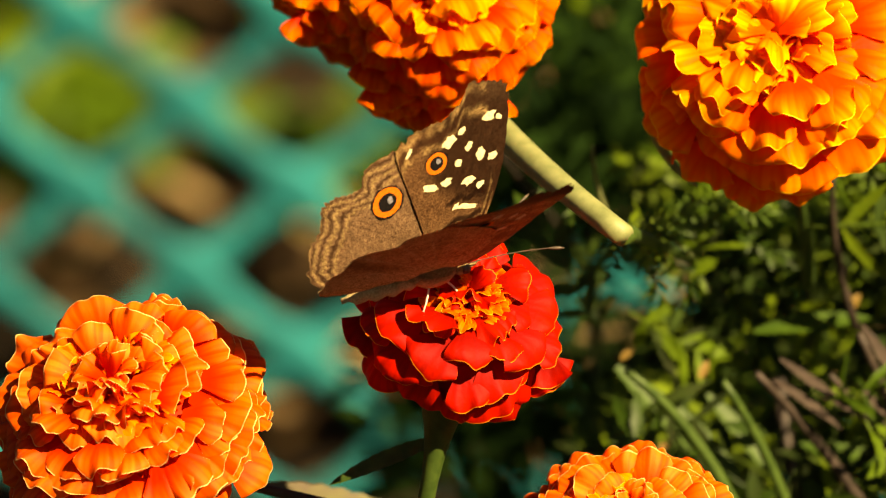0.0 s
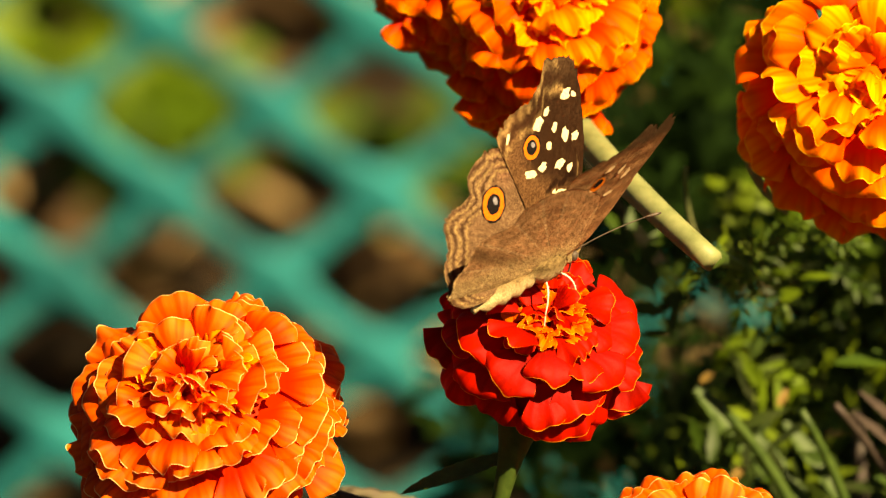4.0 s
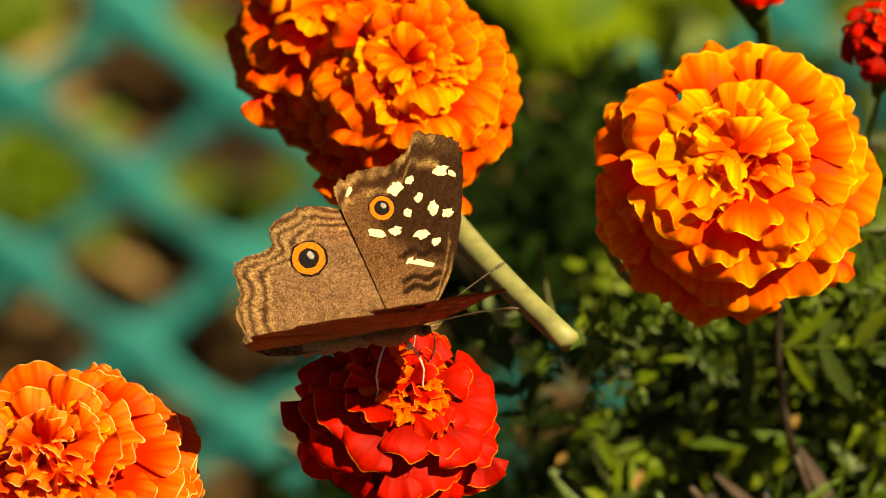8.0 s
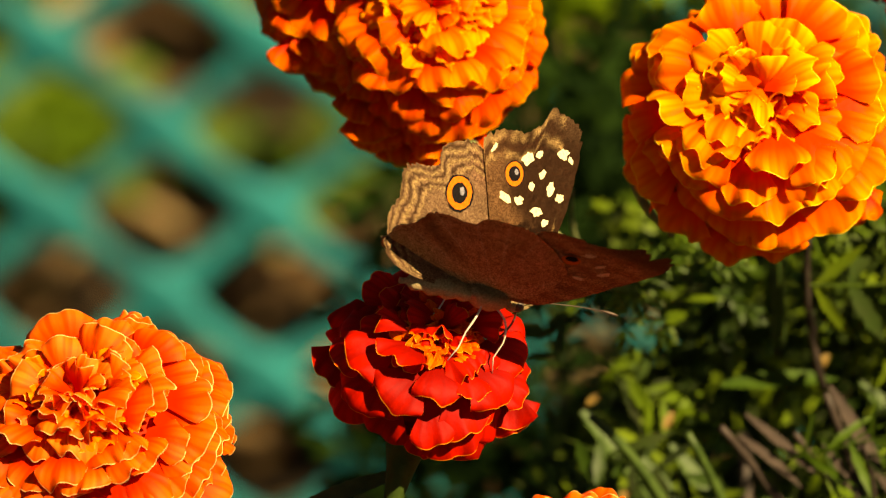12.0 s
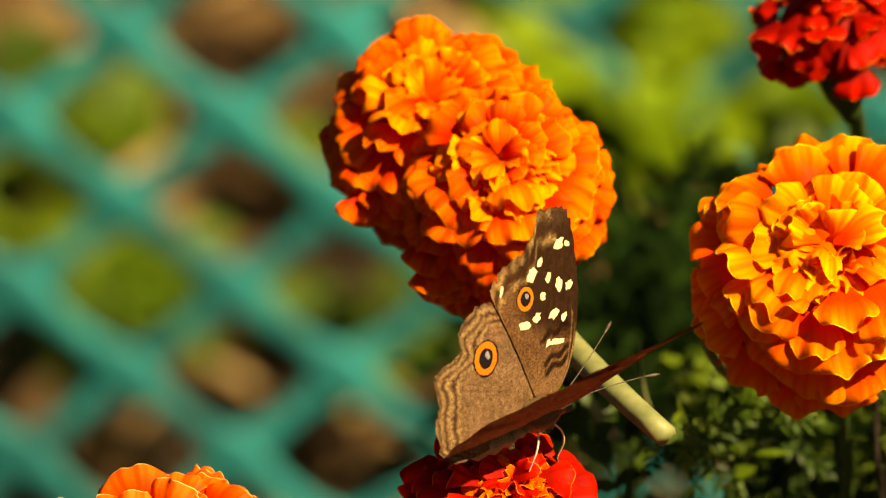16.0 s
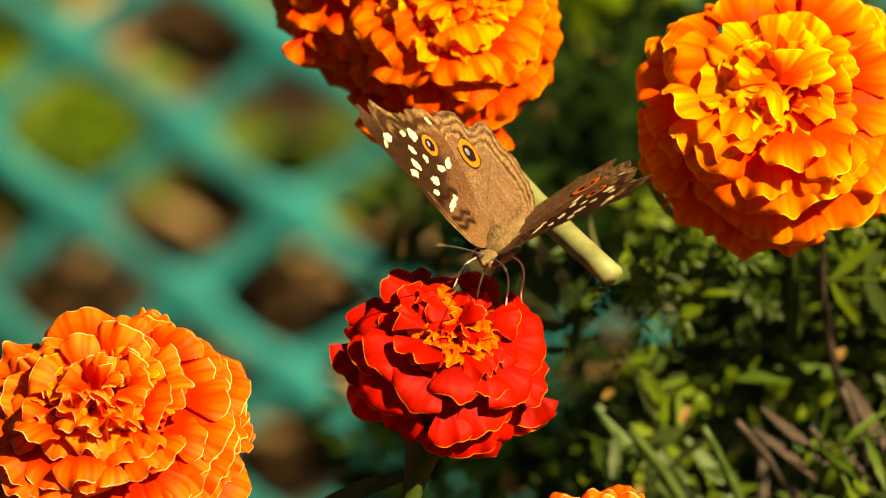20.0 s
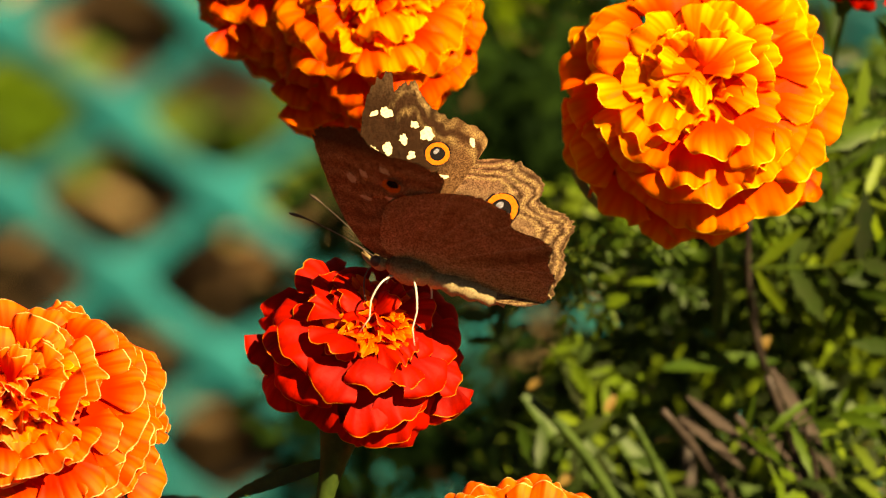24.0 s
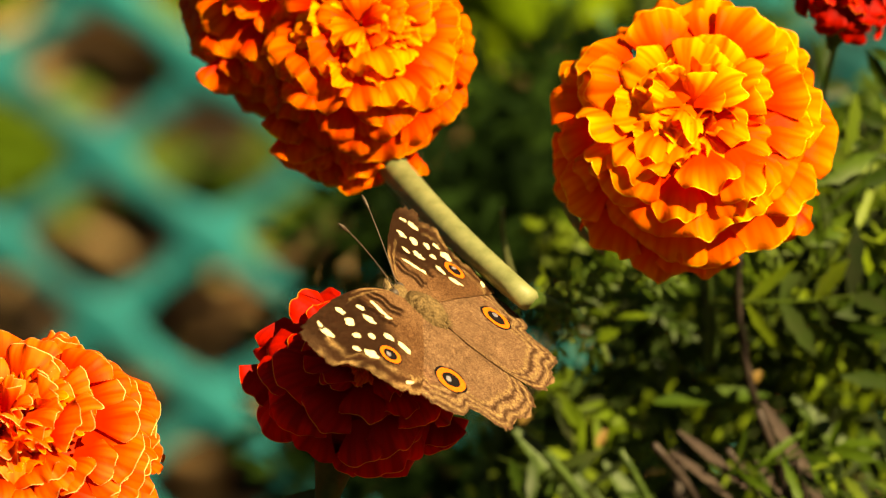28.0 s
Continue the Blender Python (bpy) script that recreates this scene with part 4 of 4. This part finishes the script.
        part("leaf", rng.choice(light), ob, back @ aimed(spot(rng.uniform(1058, 1110), rng.uniform(575, 615), rng.uniform(1.06, 1.08)), facing(math.cos(a), math.sin(a), 0.3), toward) @ Matrix.Scale(rng.uniform(0.2, 0.34), 4))
    for gx, gy, s in ((1205, 822, 0.8), (1075, 790, 0.7), (1480, 720, 0.9), (1130, 960, 0.8)):
        part("yellowed_leaf", lance(rng, 0.0045, 0.0011, M_YELLOWED, 4), ob, back @ aimed(spot(gx, gy, 1.1), facing(rng.uniform(-1, 1), -0.6, 0.2), facing(0, 0.3, 1)) @ Matrix.Scale(s, 4), "withered yellow leaflet")
    return ob


def near_leaves():
    """The leaves on the near plant's own stems."""
    rng = random.Random(47)
    ob = thing("marigold_plant", Matrix.Translation(spot(700, 1050, 1.01)), "marigold stems with a dark narrow leaf and purple twig", "plant")
    back = ob.matrix_basis.inverted()
    part("leaf", lance(rng, 0.020, 0.0017, M_STEM, 10), ob, back @ aimed(spot(735, 925, 1.01), facing(-1, -0.28, 0.1), facing(0, 0.6, 0.8)))
    part("leaf", lance(rng, 0.035, 0.0034, M_TURNED, 10), ob, back @ aimed(spot(395, 992, 1.06), facing(1, -0.28, 0.0), facing(0.2, 0.6, 0.8)), "purple and yellow-green turning leaf")
    head, foot = spot(640, 1260, 1.018), Vector((-0.01, 1.06, GROUND - 0.01))
    part("main_stem", tube("main_stem", [back @ p for p in bow(spot(700, 1100, 1.018), head, foot, 12)], [0.0011 + 0.00008 * i for i in range(13)], M_STEM, 8), ob)
    part("stem", tube("stem", [back @ p for p in bow(spot(380, 990, 1.018), spot(560, 1040, 1.018), spot(760, 1120, 1.018), 8)], [0.0011 * (0.7 + 0.06 * i) for i in range(9)], M_TWIG, 8), ob)
    return ob


ground()
litter()
net()
weeds()
far_plant = bush()
near_plant = near_leaves()
pansy, wings = butterfly()

# seconds; place of the thorax; forward direction; upward direction; opening of the left and of the right wing; sweep of fore and hind wings; twist
PERCH = [
    (0, 725, 633, 0.9891, (0.858, 0.134, -0.497), (0.299, 0.655, 0.694), 69.4, 70.0, 7.9, -7.0, 0.7),
    (0.6, 730, 624, 0.9891, (0.881, 0.263, -0.394), (0.148, 0.638, 0.755), 58.4, 57.8, 7.1, -7.8, -1.0),
    (1, 737, 579, 0.9888, (0.717, 0.643, -0.270), (-0.119, 0.495, 0.861), 19.7, 21.8, 3.2, 3.9, 2.0),
    (1.5, 778, 570, 0.9889, (0.769, 0.527, -0.361), (-0.052, 0.615, 0.787), 22.3, 20.4, 2.0, 4.7, 1.0),
    (2, 762, 582, 0.9890, (0.743, 0.568, -0.354), (-0.119, 0.633, 0.765), 40.4, 37.3, 0.4, 1.4, 2.4),
    (2.5, 777, 576, 0.9891, (0.803, 0.538, -0.255), (-0.126, 0.572, 0.811), 27.4, 35.6, -0.1, 1.7, 1.2),
    (4.5, 779, 595, 0.9890, (0.622, 0.256, -0.740), (0.234, 0.841, 0.488), 70.8, 84.9, 6.1, -5.7, 4.9),
    (5, 788, 585, 0.9891, (0.656, 0.345, -0.672), (0.077, 0.854, 0.514), 52.0, 53.5, 8.8, -2.4, 7.4),
    (5.3, 785, 577, 0.9891, (0.620, 0.350, -0.700), (0.150, 0.840, 0.520), 66.0, 78.0, 6.0, -3.0, 5.0),
    (5.7, 783, 561, 0.9892, (0.581, 0.547, -0.602), (0.062, 0.708, 0.703), 5.7, 10.3, 6.7, -1.9, -0.3),
    (6, 807, 585, 0.9891, (0.598, 0.277, -0.752), (0.248, 0.829, 0.502), 69.5, 82.0, 3.3, -3.9, 3.9),
    (6.5, 835, 571, 0.9888, (0.879, 0.188, -0.439), (0.141, 0.777, 0.614), 23.2, 20.7, 2.5, 4.0, 1.0),
    (7, 808, 592, 0.9889, (0.749, -0.140, -0.648), (0.434, 0.843, 0.319), 51.0, 52.5, 1.6, 0.3, -1.5),
    (7.3, 798, 588, 0.9889, (0.880, -0.100, -0.460), (0.300, 0.780, 0.540), 83.0, 88.0, 2.5, -2.5, 1.0),
    (8, 753, 577, 0.9889, (0.984, 0.121, -0.128), (-0.016, 0.787, 0.617), 37.3, 46.8, 0.6, 1.3, -1.7),
    (8.2, 772, 589, 0.9888, (0.999, 0.034, 0.008), (-0.034, 0.987, 0.156), 50.3, 49.6, 0.8, -2.6, -1.7),
    (8.4, 778, 590, 0.9889, (0.985, 0.120, -0.120), (-0.050, 0.800, 0.600), 60.0, 60.0, 1.5, -1.0, -0.5),
    (8.6, 782, 590, 0.9889, (0.940, 0.220, -0.250), (-0.080, 0.600, 0.790), 14.0, 14.0, 3.0, 3.0, 1.0),
    (9, 798, 592, 0.9891, (0.994, -0.048, -0.100), (0.099, 0.788, 0.607), 28.9, 30.6, 7.1, 2.9, 4.5),
    (10, 810, 611, 0.9889, (0.965, -0.028, -0.262), (0.221, 0.623, 0.750), 86.3, 88.9, 3.7, -4.2, 2.6),
    (10.6, 850, 611, 0.9889, (0.966, 0.192, -0.176), (-0.021, 0.731, 0.682), 34.0, 34.4, -1.4, -1.5, -1.1),
    (11, 854, 633, 0.9891, (0.855, -0.108, -0.508), (0.442, 0.666, 0.601), 66.4, 69.8, 4.9, -2.2, 6.0),
    (12, 872, 612, 0.9891, (0.790, -0.269, -0.551), (0.508, 0.791, 0.342), 53.7, 53.0, 5.5, -2.2, 6.9),
    (14.5, 808, 561, 0.9891, (0.341, 0.604, -0.720), (0.270, 0.671, 0.691), 60.4, 63.6, 2.5, -3.8, 0.7),
    (15, 803, 563, 0.9890, (0.398, 0.536, -0.745), (0.222, 0.731, 0.645), 47.5, 49.3, 5.2, -1.9, 4.5),
    (15.2, 804, 564, 0.9890, (0.390, 0.530, -0.750), (0.225, 0.735, 0.640), 49.0, 51.0, 5.2, -1.9, 4.5),
    (15.4, 812, 580, 0.9891, (0.300, 0.450, -0.840), (0.260, 0.780, 0.560), 83.0, 85.0, 4.0, -3.0, 4.0),
    (15.7, 816, 574, 0.9892, (0.560, 0.420, -0.710), (0.290, 0.690, 0.660), 54.0, 70.0, 4.5, -2.0, 4.0),
    (16, 834, 552, 0.9893, (0.682, 0.342, -0.647), (0.347, 0.627, 0.697), 51.4, 71.5, 4.3, -2.2, 3.4),
    (16.2, 863, 553, 0.9891, (0.785, 0.245, -0.569), (0.154, 0.813, 0.562), 17.0, 17.6, 1.5, 5.5, 1.7),
    (16.5, 834, 562, 0.9889, (0.990, -0.107, -0.094), (0.141, 0.837, 0.529), 46.1, 46.4, -1.6, 1.1, -0.5),
    (16.7, 838, 566, 0.9889, (0.975, -0.180, 0.080), (0.140, 0.845, 0.515), 33.0, 31.0, -1.6, 1.0, -0.5),
    (17, 846, 574, 0.9890, (0.818, -0.379, 0.433), (0.139, 0.860, 0.491), 66.6, 59.4, -1.8, -0.4, -0.6),
    (17.4, 840, 532, 0.9972, (0.796, -0.399, 0.455), (-0.066, 0.690, 0.720), 13.2, 48.3, 2.1, -2.8, 2.5),
    (17.7, 805, 537, 0.9970, (0.725, -0.480, 0.494), (0.072, 0.766, 0.638), 42.8, 40.2, -5.3, -9.9, -13.4),
    (18, 806, 544, 0.9970, (0.184, -0.596, 0.782), (0.054, 0.800, 0.597), 30.7, 27.4, 2.2, -3.0, 0.6),
    (18.3, 820, 557, 0.9970, (-0.120, -0.390, 0.910), (0.220, 0.850, 0.470), 86.0, 84.0, 0.0, -1.0, 4.0),
    (18.5, 832, 565, 0.9970, (-0.334, -0.243, 0.911), (0.335, 0.873, 0.355), 90.2, 77.8, -2.3, 0.0, 14.4),
    (18.7, 829, 560, 0.9970, (-0.120, -0.560, 0.820), (0.200, 0.780, 0.590), 46.0, 38.0, 2.0, -2.0, 4.0),
    (19, 827, 555, 0.9970, (-0.034, -0.677, 0.735), (0.154, 0.723, 0.673), 53.7, 34.9, 3.7, -2.7, 2.2),
    (19.6, 838, 546, 0.9969, (-0.117, -0.638, 0.761), (0.203, 0.735, 0.647), 46.6, 24.9, 3.3, -2.3, 1.9),
    (19.8, 852, 540, 0.9968, (-0.270, -0.400, 0.880), (0.180, 0.880, 0.440), 58.0, 56.0, 5.0, 0.0, 6.0),
    (20, 863, 533, 0.9968, (-0.307, -0.365, 0.879), (0.232, 0.867, 0.441), 48.0, 37.0, 5.9, -3.2, -1.3),
    (20.5, 871, 552, 0.9969, (-0.276, -0.350, 0.895), (0.131, 0.909, 0.395), 58.4, 59.4, 7.4, 3.9, 17.2),
    (22.5, 886, 566, 0.9889, (-0.894, 0.312, 0.321), (0.430, 0.799, 0.420), 15.9, 3.9, -4.8, 2.2, 1.6),
    (22.8, 906, 566, 0.9889, (-0.948, 0.249, 0.197), (0.294, 0.923, 0.249), 64.0, 63.1, 1.9, -1.8, -1.3),
    (23, 876, 566, 0.9888, (-0.932, 0.362, 0.020), (0.345, 0.870, 0.351), 39.3, 36.1, 0.2, 5.4, 3.3),
    (24, 861, 590, 0.9889, (-0.953, 0.218, -0.211), (0.153, 0.946, 0.284), 55.2, 52.1, 0.9, 1.1, -0.3),
    (25, 889, 587, 0.9965, (-0.870, 0.487, -0.083), (0.413, 0.809, 0.418), 41.3, 39.1, 0.6, 3.0, 1.5),
    (25.2, 890, 588, 0.9960, (-0.850, 0.520, -0.080), (0.430, 0.790, 0.440), 46.0, 44.0, 1.0, 2.0, 1.0),
    (25.4, 893, 600, 0.9945, (-0.790, 0.610, -0.020), (0.540, 0.670, 0.510), 6.0, 0.0, 3.5, -3.0, 2.5),
    (25.8, 893, 588, 0.9970, (-0.740, 0.670, -0.070), (0.440, 0.560, 0.700), 84.0, 82.0, 1.0, 0.0, -3.0),
    (26, 899, 587, 0.9980, (-0.720, 0.690, -0.077), (0.446, 0.545, 0.711), 64.9, 64.6, 1.1, -0.6, -5.4),
    (26.2, 886, 592, 0.9965, (-0.840, 0.530, -0.140), (0.370, 0.750, 0.550), 24.0, 26.0, 2.0, 2.0, -1.0),
    (26.5, 882, 592, 0.9975, (-0.780, 0.610, -0.120), (0.400, 0.660, 0.630), 60.0, 58.0, 1.5, 1.0, -3.0),
    (27, 863, 599, 0.9955, (-0.872, 0.452, -0.187), (0.320, 0.817, 0.480), 36.2, 33.3, 2.2, 3.1, 0.1),
    (27.4, 866, 602, 0.9965, (-0.872, 0.452, -0.187), (0.320, 0.817, 0.480), 46.0, 43.0, 2.2, 3.1, 0.1),
    (27.8, 872, 602, 0.9965, (-0.860, 0.475, -0.180), (0.330, 0.800, 0.500), 50.0, 46.0, 2.2, 2.6, 0.1),
    (28, 888, 620, 0.9930, (-0.762, 0.648, 0.008), (0.568, 0.662, 0.489), 0.3, -8.2, 4.3, -5.6, 3.5),
]


def motions():
    times = [r[0] for r in DRIFT]
    for near, things, depth in ((True, (left_bloom, red_bloom, low_bloom, near_plant), 1.0), (False, (right_bloom, top_bloom, twin_bloom, far_bloom, side_bloom, far_plant), 1.04)):
        for ob in things:
            rest = ob.matrix_basis.copy()
            walk(ob, [(t, sway(t, near, depth) @ rest) for t in times])
    walk(pansy, [(r[0], ride(r[0], r[1], r[2], r[3], r[4], r[5])) for r in PERCH])
    for word, side, n in (("left", 1, 6), ("right", -1, 7)):
        fore, hind = wings[word]
        walk(fore, [(r[0], hinge(side, r[n], r[8], r[10])) for r in PERCH])
        walk(hind, [(r[0], hinge(side, r[n] - 0.6, r[9], r[10])) for r in PERCH])


motions()
